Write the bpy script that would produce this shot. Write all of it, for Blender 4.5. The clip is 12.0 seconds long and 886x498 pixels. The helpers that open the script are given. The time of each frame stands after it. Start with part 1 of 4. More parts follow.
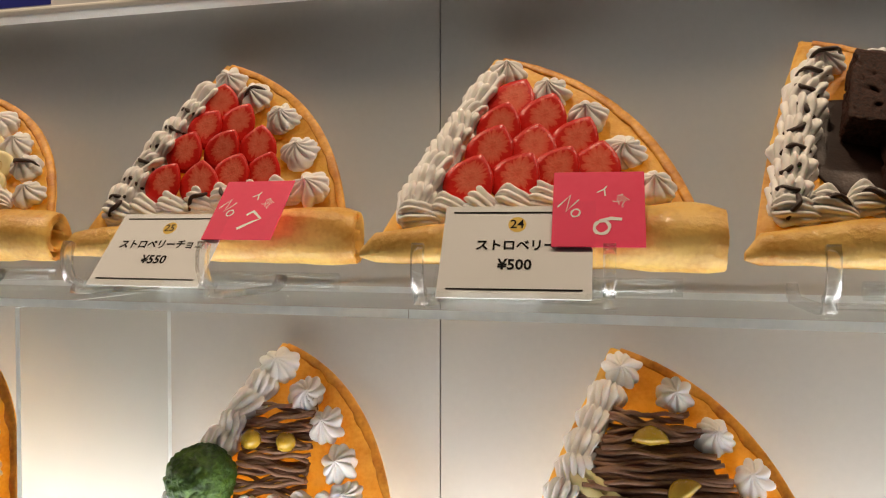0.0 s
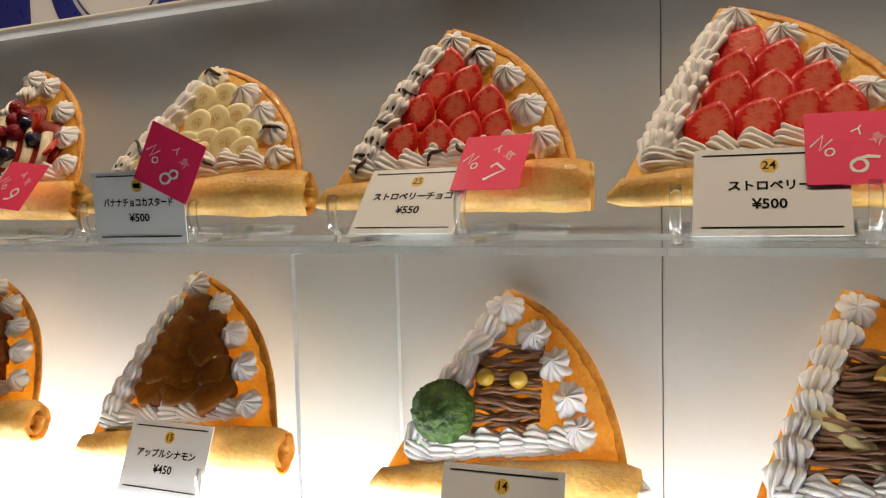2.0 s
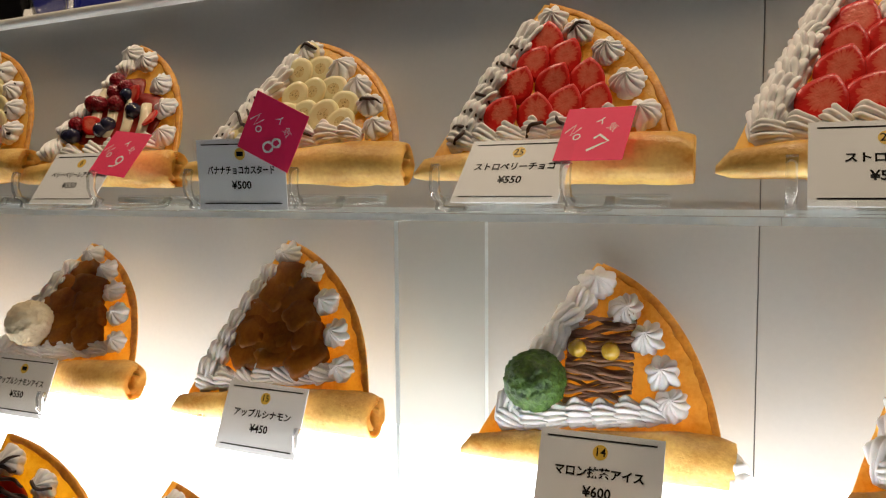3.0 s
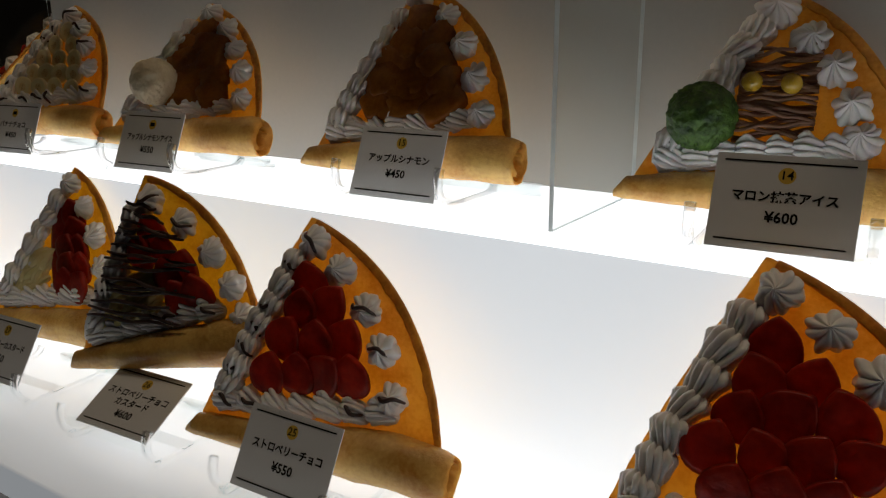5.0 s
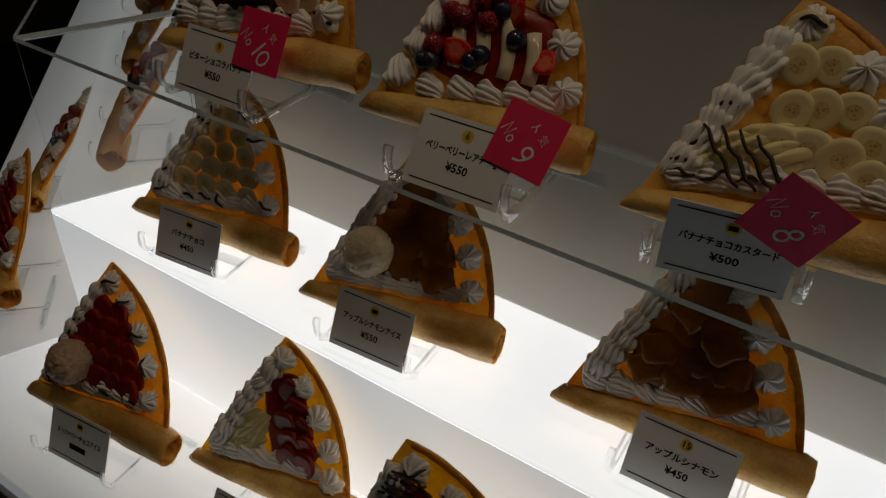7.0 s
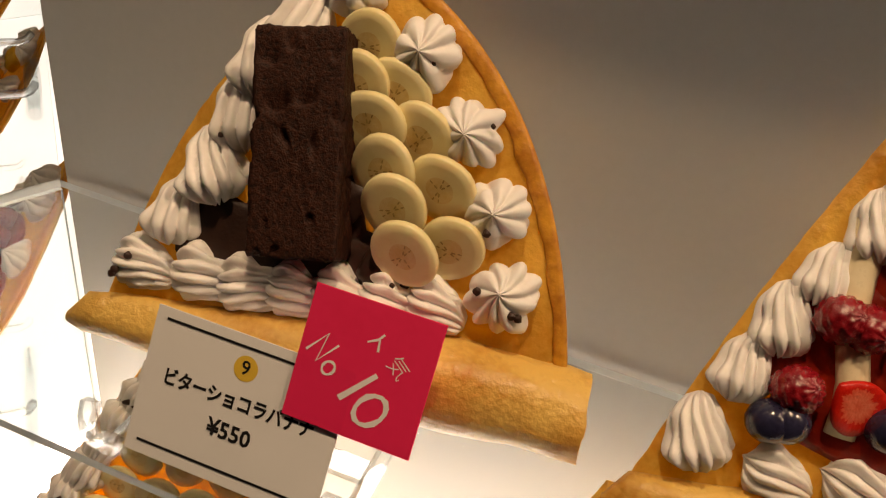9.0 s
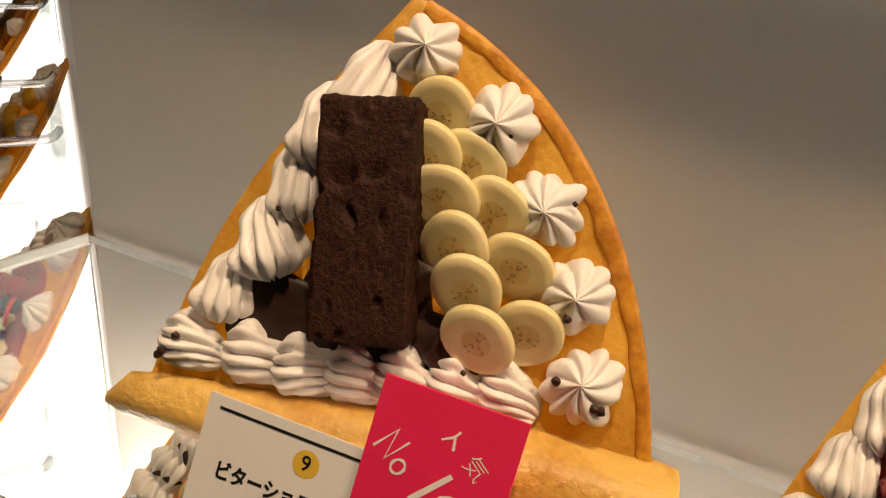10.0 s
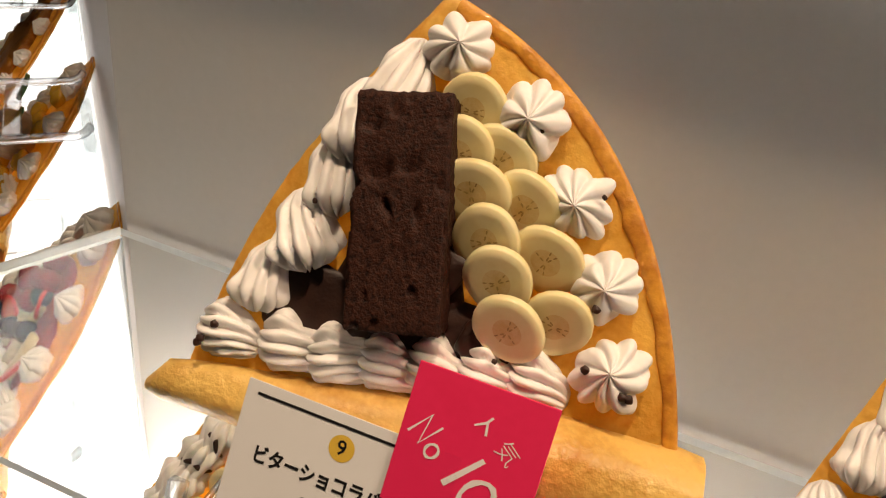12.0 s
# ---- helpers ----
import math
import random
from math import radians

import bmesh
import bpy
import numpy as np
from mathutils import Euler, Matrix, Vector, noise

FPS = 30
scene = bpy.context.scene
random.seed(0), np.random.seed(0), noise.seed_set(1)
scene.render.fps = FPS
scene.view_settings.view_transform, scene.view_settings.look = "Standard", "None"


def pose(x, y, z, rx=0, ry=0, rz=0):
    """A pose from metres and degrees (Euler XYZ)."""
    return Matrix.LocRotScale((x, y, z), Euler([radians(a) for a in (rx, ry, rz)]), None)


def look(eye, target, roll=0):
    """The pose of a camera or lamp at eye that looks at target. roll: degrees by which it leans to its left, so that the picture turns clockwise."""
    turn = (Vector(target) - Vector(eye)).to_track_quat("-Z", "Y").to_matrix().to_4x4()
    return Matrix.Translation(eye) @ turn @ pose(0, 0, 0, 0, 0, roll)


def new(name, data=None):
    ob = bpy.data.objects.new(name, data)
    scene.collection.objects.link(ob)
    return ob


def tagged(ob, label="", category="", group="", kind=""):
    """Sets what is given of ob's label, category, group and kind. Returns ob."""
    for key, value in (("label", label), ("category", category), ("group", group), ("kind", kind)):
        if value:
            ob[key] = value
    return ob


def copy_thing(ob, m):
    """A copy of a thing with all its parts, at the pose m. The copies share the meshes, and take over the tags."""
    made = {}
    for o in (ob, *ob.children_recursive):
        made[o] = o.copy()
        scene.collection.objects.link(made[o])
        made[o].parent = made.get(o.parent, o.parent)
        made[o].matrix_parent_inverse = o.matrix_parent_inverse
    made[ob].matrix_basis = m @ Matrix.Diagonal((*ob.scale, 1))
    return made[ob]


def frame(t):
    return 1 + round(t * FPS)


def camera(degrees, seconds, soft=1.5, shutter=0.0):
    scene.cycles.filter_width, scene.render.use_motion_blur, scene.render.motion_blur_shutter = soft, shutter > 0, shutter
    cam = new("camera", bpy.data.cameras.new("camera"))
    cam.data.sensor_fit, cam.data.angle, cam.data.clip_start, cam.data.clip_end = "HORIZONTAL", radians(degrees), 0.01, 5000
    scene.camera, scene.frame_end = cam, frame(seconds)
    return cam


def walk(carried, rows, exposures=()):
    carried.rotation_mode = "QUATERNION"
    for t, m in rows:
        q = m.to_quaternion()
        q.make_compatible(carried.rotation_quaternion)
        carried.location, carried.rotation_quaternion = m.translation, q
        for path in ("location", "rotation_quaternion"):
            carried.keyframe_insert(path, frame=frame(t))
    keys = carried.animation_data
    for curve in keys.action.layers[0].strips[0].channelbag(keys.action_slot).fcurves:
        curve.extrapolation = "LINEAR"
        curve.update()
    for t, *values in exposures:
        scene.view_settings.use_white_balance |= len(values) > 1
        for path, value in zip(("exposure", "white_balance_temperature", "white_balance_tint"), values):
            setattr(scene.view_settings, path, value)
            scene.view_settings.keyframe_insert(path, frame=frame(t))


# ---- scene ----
cam = camera(58.1, 12.0, soft=1.2)
PATH = [
    (0, (0.031, -0.015, 1.369), (-0.495, 1.914, 1.321), -0.0),
    (0.5, (0.02, -0.02, 1.371), (-0.532, 1.901, 1.327), -0.1),
    (1, (0.004, -0.033, 1.371), (-0.615, 1.868, 1.314), -0.7),
    (1.5, (-0.014, -0.059, 1.366), (-0.727, 1.809, 1.296), -1.0),
    (2, (-0.033, -0.076, 1.357), (-0.846, 1.747, 1.231), -1.4),
    (2.5, (-0.053, -0.091, 1.352), (-0.923, 1.705, 1.217), -0.3),
    (2.7, (-0.058, -0.097, 1.351), (-0.952, 1.687, 1.219), -0.4),
    (4.3, (-0.09, -0.112, 1.264), (-1.095, 1.579, 0.903), 0.5),
    (4.5, (-0.093, -0.112, 1.254), (-1.122, 1.559, 0.868), 0.6),
    (5, (-0.125, -0.101, 1.247), (-1.19, 1.51, 0.726), -0.3),
    (5.5, (-0.178, -0.105, 1.345), (-1.283, 1.372, 0.571), -0.4),
    (6, (-0.24, -0.146, 1.498), (-1.225, 1.259, 0.47), 1.9),
    (6.5, (-0.314, -0.167, 1.619), (-1.187, 1.222, 0.476), 2.7),
    (7, (-0.47, -0.039, 1.664), (-1.321, 1.335, 0.486), 2.7),
    (7.2, (-0.538, -0.003, 1.662), (-1.325, 1.41, 0.485), 3.8),
    (8.8, (-0.8663, 0.2273, 1.6023), (-1.3239, 1.8233, 0.4872), 8.57),
    (9, (-0.8826, 0.2344, 1.5997), (-1.3400, 1.8329, 0.4882), 9.02),
    (9.5, (-0.9109, 0.2444, 1.6047), (-1.3858, 1.8603, 0.5262), 8.87),
    (10, (-0.9214, 0.2535, 1.6032), (-1.3898, 1.8775, 0.5340), 9.29),
    (10.5, (-0.9210, 0.2564, 1.6066), (-1.3910, 1.8882, 0.5500), 9.27),
    (11, (-0.9185, 0.2518, 1.6093), (-1.3930, 1.8844, 0.5560), 9.11),
    (11.5, (-0.9245, 0.2466, 1.6073), (-1.4009, 1.8759, 0.5497), 9.21),
    (12, (-0.9257, 0.2421, 1.6037), (-1.4207, 1.8571, 0.5328), 9.09),
]
EXPOSURES = [(0, -0.14, 6700, 13), (2.7, -0.28, 6400, 11), (4.3, -1.4, 6500, 10), (5.0, -2.32, 6400, 10), (5.5, -2.74, 6350, 10), (6.5, -2.9, 6500, 10), (7.2, -2.7, 6700, 10), (8.8, -0.46, 8100, 19), (9.5, 0.04, 7950, 18), (12, 0.3, 7000, 17)]
walk(cam, [(t, look(eye, target, roll)) for t, eye, target, roll in PATH], EXPOSURES)

# ---- light ----
world = bpy.data.worlds.new("world")
scene.world = world
world.use_nodes = True
world.node_tree.nodes["Background"].inputs[0].default_value = (0.9, 0.88, 0.85, 1)
world.node_tree.nodes["Background"].inputs[1].default_value = 0.03


def area_lamp(name, m, sx, sy, watts, colour):
    la = bpy.data.lights.new(name, "AREA")
    la.shape, la.size, la.energy, la.color = "DISK", sx, watts, colour
    ob = new(name, la)
    ob.matrix_world = m
    return ob


# warm down-lights of the shop ceiling, in front of and above the case
WARM = (1.0, 0.80, 0.57)
for lx, watts in ((-1.75, 3.5), (-0.95, 8.0), (-0.15, 8.0), (0.65, 8.0)):
    tagged(area_lamp("ceiling_lamp", look((lx, 0.37, 2.62), (lx, 0.44, 1.3)), 0.10, 0.10, watts, WARM), "warm ceiling down-light above the showcase", "lamp", "ceiling lamps")

# ---- materials ----


def nodes_of(name):
    m = bpy.data.materials.new(name)
    m.use_nodes = True
    n, l = m.node_tree.nodes, m.node_tree.links
    return m, n, l, n["Principled BSDF"]


def surf(name, c1, c2, scale=60, rough=0.5, bump=0.2, bscale=None, coat=0.0, sss=0.0, metal=0.0, through_light=0.0, detail=6.0, thick=0.003, contrast=(0.35, 0.65), fine=0.5):
    """Two-scale mottled surface with fine relief; through_light: share of light that passes a thin sheet."""
    m, n, l, b = nodes_of(name)
    tc = n.new("ShaderNodeTexCoord")
    oi = n.new("ShaderNodeObjectInfo")
    off = n.new("ShaderNodeVectorMath")
    off.operation = "MULTIPLY_ADD"
    off.inputs[1].default_value = (1, 1, 1)
    sc = n.new("ShaderNodeMath")
    sc.operation = "MULTIPLY"
    sc.inputs[1].default_value = 7.3
    l.new(oi.outputs["Random"], sc.inputs[0])
    l.new(tc.outputs["Object"], off.inputs[0])
    l.new(sc.outputs[0], off.inputs[2])
    na = n.new("ShaderNodeTexNoise")
    na.inputs["Scale"].default_value, na.inputs["Detail"].default_value = scale, detail
    nb = n.new("ShaderNodeTexNoise")
    nb.inputs["Scale"].default_value, nb.inputs["Detail"].default_value = (bscale or scale * 6), 4
    for q in (na, nb):
        l.new(off.outputs[0], q.inputs["Vector"])
    mx = n.new("ShaderNodeMix")
    mx.data_type = "FLOAT"
    mx.inputs[0].default_value = fine * 0.6
    l.new(na.outputs["Fac"], mx.inputs[2])
    l.new(nb.outputs["Fac"], mx.inputs[3])
    rp = n.new("ShaderNodeValToRGB")
    rp.color_ramp.elements[0].position, rp.color_ramp.elements[1].position = contrast
    rp.color_ramp.elements[0].color, rp.color_ramp.elements[1].color = (*c1, 1), (*c2, 1)
    l.new(mx.outputs[0], rp.inputs["Fac"])
    l.new(rp.outputs["Color"], b.inputs["Base Color"])
    bp = n.new("ShaderNodeBump")
    bp.inputs["Strength"].default_value, bp.inputs["Distance"].default_value = bump, thick
    l.new(mx.outputs[0], bp.inputs["Height"])
    l.new(bp.outputs["Normal"], b.inputs["Normal"])
    l.new(bp.outputs["Normal"], b.inputs["Coat Normal"])
    rr = n.new("ShaderNodeMapRange")
    rr.inputs["To Min"].default_value, rr.inputs["To Max"].default_value = max(rough - 0.1, 0.02), min(rough + 0.1, 1)
    l.new(nb.outputs["Fac"], rr.inputs["Value"])
    l.new(rr.outputs[0], b.inputs["Roughness"])
    b.inputs["Metallic"].default_value = metal
    b.inputs["Coat Weight"].default_value, b.inputs["Coat Roughness"].default_value = coat, 0.12
    if sss:
        b.inputs["Subsurface Weight"].default_value, b.inputs["Subsurface Radius"].default_value, b.inputs["Subsurface Scale"].default_value = sss, (1, 0.5, 0.3), 0.006
    if through_light:
        tr = n.new("ShaderNodeBsdfTranslucent")
        dp = n.new("ShaderNodeMix")
        dp.data_type, dp.blend_type, dp.inputs[0].default_value = "RGBA", "MULTIPLY", 0.35
        l.new(rp.outputs["Color"], dp.inputs[6])
        l.new(rp.outputs["Color"], dp.inputs[7])
        l.new(dp.outputs[2], tr.inputs["Color"])
        ms = n.new("ShaderNodeMixShader")
        ms.inputs[0].default_value = through_light
        l.new(b.outputs[0], ms.inputs[1])
        l.new(tr.outputs[0], ms.inputs[2])
        l.new(ms.outputs[0], n["Material Output"].inputs[0])
    return m


def plain(name, c, rough=0.5, metal=0.0, coat=0.0):
    m, n, l, b = nodes_of(name)
    b.inputs["Base Color"].default_value, b.inputs["Roughness"].default_value, b.inputs["Metallic"].default_value = (*c, 1), rough, metal
    b.inputs["Coat Weight"].default_value, b.inputs["Specular IOR Level"].default_value = coat, 0.15 if rough > 0.9 else 0.5
    return m


def lit_panel(name, colour, strength, fade=None):
    """Milky acrylic of a light box, lit from inside, a little uneven; fade: depths between which its emission is graded
    down towards the front edge.
    """
    m, n, l, b = nodes_of(name)
    tc = n.new("ShaderNodeTexCoord")
    no = n.new("ShaderNodeTexNoise")
    no.inputs["Scale"].default_value = 2.2
    l.new(tc.outputs["Object"], no.inputs["Vector"])
    mr = n.new("ShaderNodeMapRange")
    mr.inputs["To Min"].default_value, mr.inputs["To Max"].default_value = strength * 0.82, strength * 1.14
    l.new(no.outputs["Fac"], mr.inputs["Value"])
    out = mr.outputs[0]
    if fade:
        sx, fr, mu = n.new("ShaderNodeSeparateXYZ"), n.new("ShaderNodeMapRange"), n.new("ShaderNodeMath")
        wing, least = n.new("ShaderNodeVectorMath"), n.new("ShaderNodeMath")
        l.new(tc.outputs["Object"], sx.inputs[0])
        wing.operation, wing.inputs[1].default_value = "DOT_PRODUCT", (0.7071, 0.7071, 0.0)
        l.new(tc.outputs["Object"], wing.inputs[0])
        turned = n.new("ShaderNodeMath")
        turned.operation, turned.inputs[1].default_value = "ADD", 1.031
        l.new(wing.outputs["Value"], turned.inputs[0])
        least.operation = "MINIMUM"
        l.new(sx.outputs["Y"], least.inputs[0])
        l.new(turned.outputs[0], least.inputs[1])
        l.new(least.outputs[0], fr.inputs["Value"])
        fr.inputs["From Min"].default_value, fr.inputs["From Max"].default_value, fr.inputs["To Min"].default_value = fade[0], fade[1], fade[2]
        mu.operation = "MULTIPLY"
        l.new(out, mu.inputs[0])
        l.new(fr.outputs[0], mu.inputs[1])
        out = mu.outputs[0]
    l.new(out, b.inputs["Emission Strength"])
    b.inputs["Emission Color"].default_value = (*colour, 1)
    b.inputs["Base Color"].default_value, b.inputs["Roughness"].default_value = (0.8, 0.8, 0.8, 1), 0.22
    return m


def clear(name, tint=(0.97, 0.985, 0.98), gloss=1.0, rough=0.03, milk=0.0):
    """Thin clear acrylic sheet: see-through, with a mirror-like gloss at grazing angles."""
    m = bpy.data.materials.new(name)
    m.use_nodes = True
    n, l = m.node_tree.nodes, m.node_tree.links
    n.remove(n["Principled BSDF"])
    t, g, mi = n.new("ShaderNodeBsdfTransparent"), n.new("ShaderNodeBsdfGlossy"), n.new("ShaderNodeMixShader")
    lw, pw, mr = n.new("ShaderNodeLayerWeight"), n.new("ShaderNodeMath"), n.new("ShaderNodeMapRange")
    lw.inputs["Blend"].default_value = 0.5
    pw.operation, pw.inputs[1].default_value = "POWER", 5.0
    l.new(lw.outputs["Facing"], pw.inputs[0])
    mr.inputs["To Min"].default_value, mr.inputs["To Max"].default_value = 0.02 * gloss, 0.17 * gloss
    l.new(pw.outputs[0], mr.inputs["Value"])
    t.inputs[0].default_value = (*tint, 1)
    g.inputs["Roughness"].default_value = rough
    l.new(mr.outputs[0], mi.inputs[0])
    l.new(t.outputs[0], mi.inputs[1])
    l.new(g.outputs[0], mi.inputs[2])
    out = mi.outputs[0]
    if milk:
        df, m2 = n.new("ShaderNodeBsdfTranslucent"), n.new("ShaderNodeMixShader")
        d2, m3 = n.new("ShaderNodeBsdfDiffuse"), n.new("ShaderNodeMixShader")
        l.new(d2.outputs[0], m3.inputs[1])
        l.new(df.outputs[0], m3.inputs[2])
        m2.inputs[0].default_value = milk
        l.new(out, m2.inputs[1])
        l.new(m3.outputs[0], m2.inputs[2])
        out = m2.outputs[0]
    l.new(out, n["Material Output"].inputs[0])
    return m


def glassy(name, colour=(0.97, 0.98, 0.98), rough=0.03, ior=1.46):
    m, n, l, b = nodes_of(name)
    b.inputs["Base Color"].default_value, b.inputs["Roughness"].default_value = (*colour, 1), rough
    b.inputs["Transmission Weight"].default_value, b.inputs["IOR"].default_value = 1.0, ior
    return m


def moulded(name):
    """Thick clear acrylic with bent light at its edges, a good part of it passing straight through."""
    m, n, l, b = nodes_of(name)
    b.inputs["Base Color"].default_value, b.inputs["Roughness"].default_value = (0.98, 0.985, 0.99, 1), 0.06
    b.inputs["Transmission Weight"].default_value, b.inputs["IOR"].default_value = 1.0, 1.34
    t, mi = n.new("ShaderNodeBsdfTransparent"), n.new("ShaderNodeMixShader")
    t.inputs[0].default_value = (0.96, 0.97, 0.975, 1)
    mi.inputs[0].default_value = 0.6
    l.new(b.outputs[0], mi.inputs[1])
    l.new(t.outputs[0], mi.inputs[2])
    l.new(mi.outputs[0], n["Material Output"].inputs[0])
    return m


CREPE = surf("baked_crepe", (0.97, 0.67, 0.155), (0.78, 0.40, 0.05), 40, 0.42, 0.8, 320, coat=0.2, through_light=0.5, fine=0.4, contrast=(0.42, 0.70))
CREPE_YELLOW = surf("custard_lined_crepe", (0.92, 0.68, 0.10), (0.74, 0.44, 0.035), 40, 0.42, 0.8, 320, coat=0.2, through_light=0.55, fine=0.4, contrast=(0.42, 0.70))
CREPE_EDGE = surf("baked_crepe_edge", (0.88, 0.44, 0.055), (0.52, 0.19, 0.020), 60, 0.45, 0.8, 300, coat=0.15, through_light=0.15)
ROLL = surf("baked_crepe_roll", (0.97, 0.67, 0.19), (0.66, 0.28, 0.034), 30, 0.38, 0.9, 300, coat=0.3, through_light=0.28, contrast=(0.40, 0.70), fine=0.45, thick=0.004)
CREAM = surf("whipped_cream", (0.90, 0.88, 0.86), (0.84, 0.81, 0.78), 90, 0.40, 0.12, 500, sss=0.06)
CUSTARD = surf("custard_cream", (0.86, 0.76, 0.42), (0.80, 0.68, 0.30), 90, 0.4, 0.1, 400, sss=0.12)
CHOC = surf("chocolate_sauce", (0.022, 0.007, 0.004), (0.04, 0.014, 0.007), 120, 0.5, 0.25, coat=0.05)
CAKE = surf("chocolate_cake", (0.008, 0.0026, 0.0018), (0.072, 0.022, 0.011), 560, 0.6, 0.7, 1300, detail=10, thick=0.0016, contrast=(0.36, 0.72), fine=0.7)
STRAWBERRY = surf("strawberry_flesh", (0.72, 0.020, 0.010), (0.80, 0.07, 0.03), 110, 0.5, 0.3, 300, coat=0.0, contrast=(0.42, 0.68))
JAM = surf("strawberry_glaze", (0.26, 0.006, 0.004), (0.50, 0.034, 0.012), 90, 0.34, 0.5, 260, coat=0.25, through_light=0.4)
BANANA = surf("banana_flesh", (0.88, 0.78, 0.46), (0.82, 0.69, 0.34), 70, 0.38, 0.08, 400, coat=0.2, sss=0.1)
BANANA_CORE = surf("banana_core", (0.62, 0.44, 0.15), (0.30, 0.16, 0.05), 300, 0.4, 0.1)
APPLE = surf("apple_compote", (0.56, 0.205, 0.024), (0.34, 0.105, 0.010), 60, 0.36, 0.25, coat=0.3, through_light=0.5)
CHESTNUT_CREAM = surf("chestnut_cream", (0.34, 0.19, 0.12), (0.24, 0.125, 0.075), 90, 0.5, 0.3, 300)
CHESTNUT = surf("candied_chestnut", (0.66, 0.44, 0.045), (0.54, 0.32, 0.025), 60, 0.25, 0.1, coat=0.6)
MATCHA = surf("matcha_ice", (0.062, 0.145, 0.008), (0.012, 0.042, 0.002), 130, 0.55, 0.9, 420, thick=0.004)
VANILLA = surf("vanilla_ice", (0.80, 0.70, 0.50), (0.70, 0.58, 0.38), 130, 0.55, 0.7, 420, thick=0.003)
CHOC_ICE = surf("beige_ice", (0.62, 0.45, 0.31), (0.50, 0.34, 0.22), 130, 0.55, 0.7, 420, thick=0.003)
RASPBERRY = surf("raspberry_skin", (0.20, 0.005, 0.012), (0.34, 0.015, 0.022), 200, 0.25, 0.2, coat=0.4)
BLUEBERRY = surf("blueberry_skin", (0.012, 0.010, 0.03), (0.03, 0.03, 0.07), 120, 0.2, 0.1, coat=0.4)
MINT = surf("mint_leaf", (0.05, 0.20, 0.03), (0.03, 0.12, 0.02), 120, 0.4, 0.4)
MANGO = surf("mango_flesh", (0.86, 0.52, 0.05), (0.78, 0.40, 0.03), 80, 0.25, 0.2, coat=0.6)
PAPER = surf("card_paper", (0.83, 0.83, 0.84), (0.80, 0.80, 0.81), 60, 0.85, 0.03)
PINK = surf("pink_card", (0.86, 0.022, 0.115), (0.82, 0.018, 0.100), 40, 0.6, 0.03)
INK = plain("black_ink", (0.012, 0.011, 0.012), 0.95)
WHITE_INK = plain("white_marker", (0.82, 0.80, 0.80), 0.5)
GOLD_INK = plain("yellow_ink", (0.80, 0.52, 0.07), 0.5)
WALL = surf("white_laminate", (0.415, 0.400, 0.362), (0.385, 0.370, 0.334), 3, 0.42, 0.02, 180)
TRIM = surf("white_edge_trim", (0.78, 0.76, 0.72), (0.72, 0.70, 0.66), 8, 0.35, 0.03)
SEAM = plain("dark_joint", (0.14, 0.13, 0.12), 0.7)
STEEL = surf("brushed_trim", (0.32, 0.29, 0.27), (0.26, 0.23, 0.21), 40, 0.35, 0.1, metal=0.6)
DARK = surf("dark_laminate", (0.020, 0.019, 0.024), (0.030, 0.027, 0.030), 6, 0.5, 0.05)
FLOOR_M = surf("dark_floor", (0.030, 0.027, 0.025), (0.045, 0.040, 0.036), 5, 0.45, 0.1)
ROOM = surf("shop_wall", (0.10, 0.085, 0.07), (0.12, 0.10, 0.085), 2, 0.7, 0.05)
LIT = lit_panel("lit_milky_acrylic", (0.94, 0.97, 1.0), 6.0)
LIT_RISER = lit_panel("lit_milky_riser", (0.93, 0.97, 1.0), 3.1)
LIT_DECK = lit_panel("lit_milky_deck", (0.93, 0.97, 1.0), 3.5, (0.165, 0.36, 0.30))
# wing panels: same milky acrylic, emission set weaker than on the front
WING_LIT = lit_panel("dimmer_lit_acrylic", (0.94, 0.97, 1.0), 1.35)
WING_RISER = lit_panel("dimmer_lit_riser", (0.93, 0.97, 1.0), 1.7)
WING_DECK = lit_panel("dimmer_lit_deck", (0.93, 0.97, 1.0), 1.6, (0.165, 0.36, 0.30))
ACRYLIC = clear("clear_acrylic_sheet")
HOLDER = clear("clear_holder_sheet", (0.98, 0.985, 0.985), 0.06, 0.22)
EDGE = surf("acrylic_edge", (0.80, 0.84, 0.83), (0.66, 0.70, 0.70), 30, 0.2, 0.05, through_light=0.5)
MOULDED = moulded("clear_moulded_acrylic")
GLASS = glassy("drinking_glass")
TUBE = clear("clear_acrylic_tube", (0.95, 0.97, 0.97), 2.4)
BLUE = surf("blue_print", (0.025, 0.03, 0.22), (0.03, 0.04, 0.27), 10, 0.3, 0.02)
WHITE_BOX = surf("white_printed_card", (0.74, 0.74, 0.77), (0.70, 0.70, 0.74), 10, 0.4, 0.02)
BRASS = surf("brass_metal", (0.55, 0.40, 0.16), (0.45, 0.31, 0.11), 20, 0.3, 0.05, metal=1.0)

# ---- building helpers ----


def mesh_of(name, verts, faces, material, smooth=True):
    me = bpy.data.meshes.new(name)
    me.from_pydata([tuple(v) for v in verts], [], faces)
    me.materials.append(material)
    if smooth:
        me.polygons.foreach_set("use_smooth", [True] * len(me.polygons))
    me.update()
    return me


def part(name, me, parent, label="", m=None):
    ob = new(name, me)
    ob.parent = parent
    if m is not None:
        ob.matrix_basis = m
    if label:
        ob["label"] = label
    return ob


def thing(name, label, category, m=None, group="", data=None, kind=""):
    ob = new(name, data)
    if m is not None:
        ob.matrix_basis = m
    return tagged(ob, label, category, group, kind)


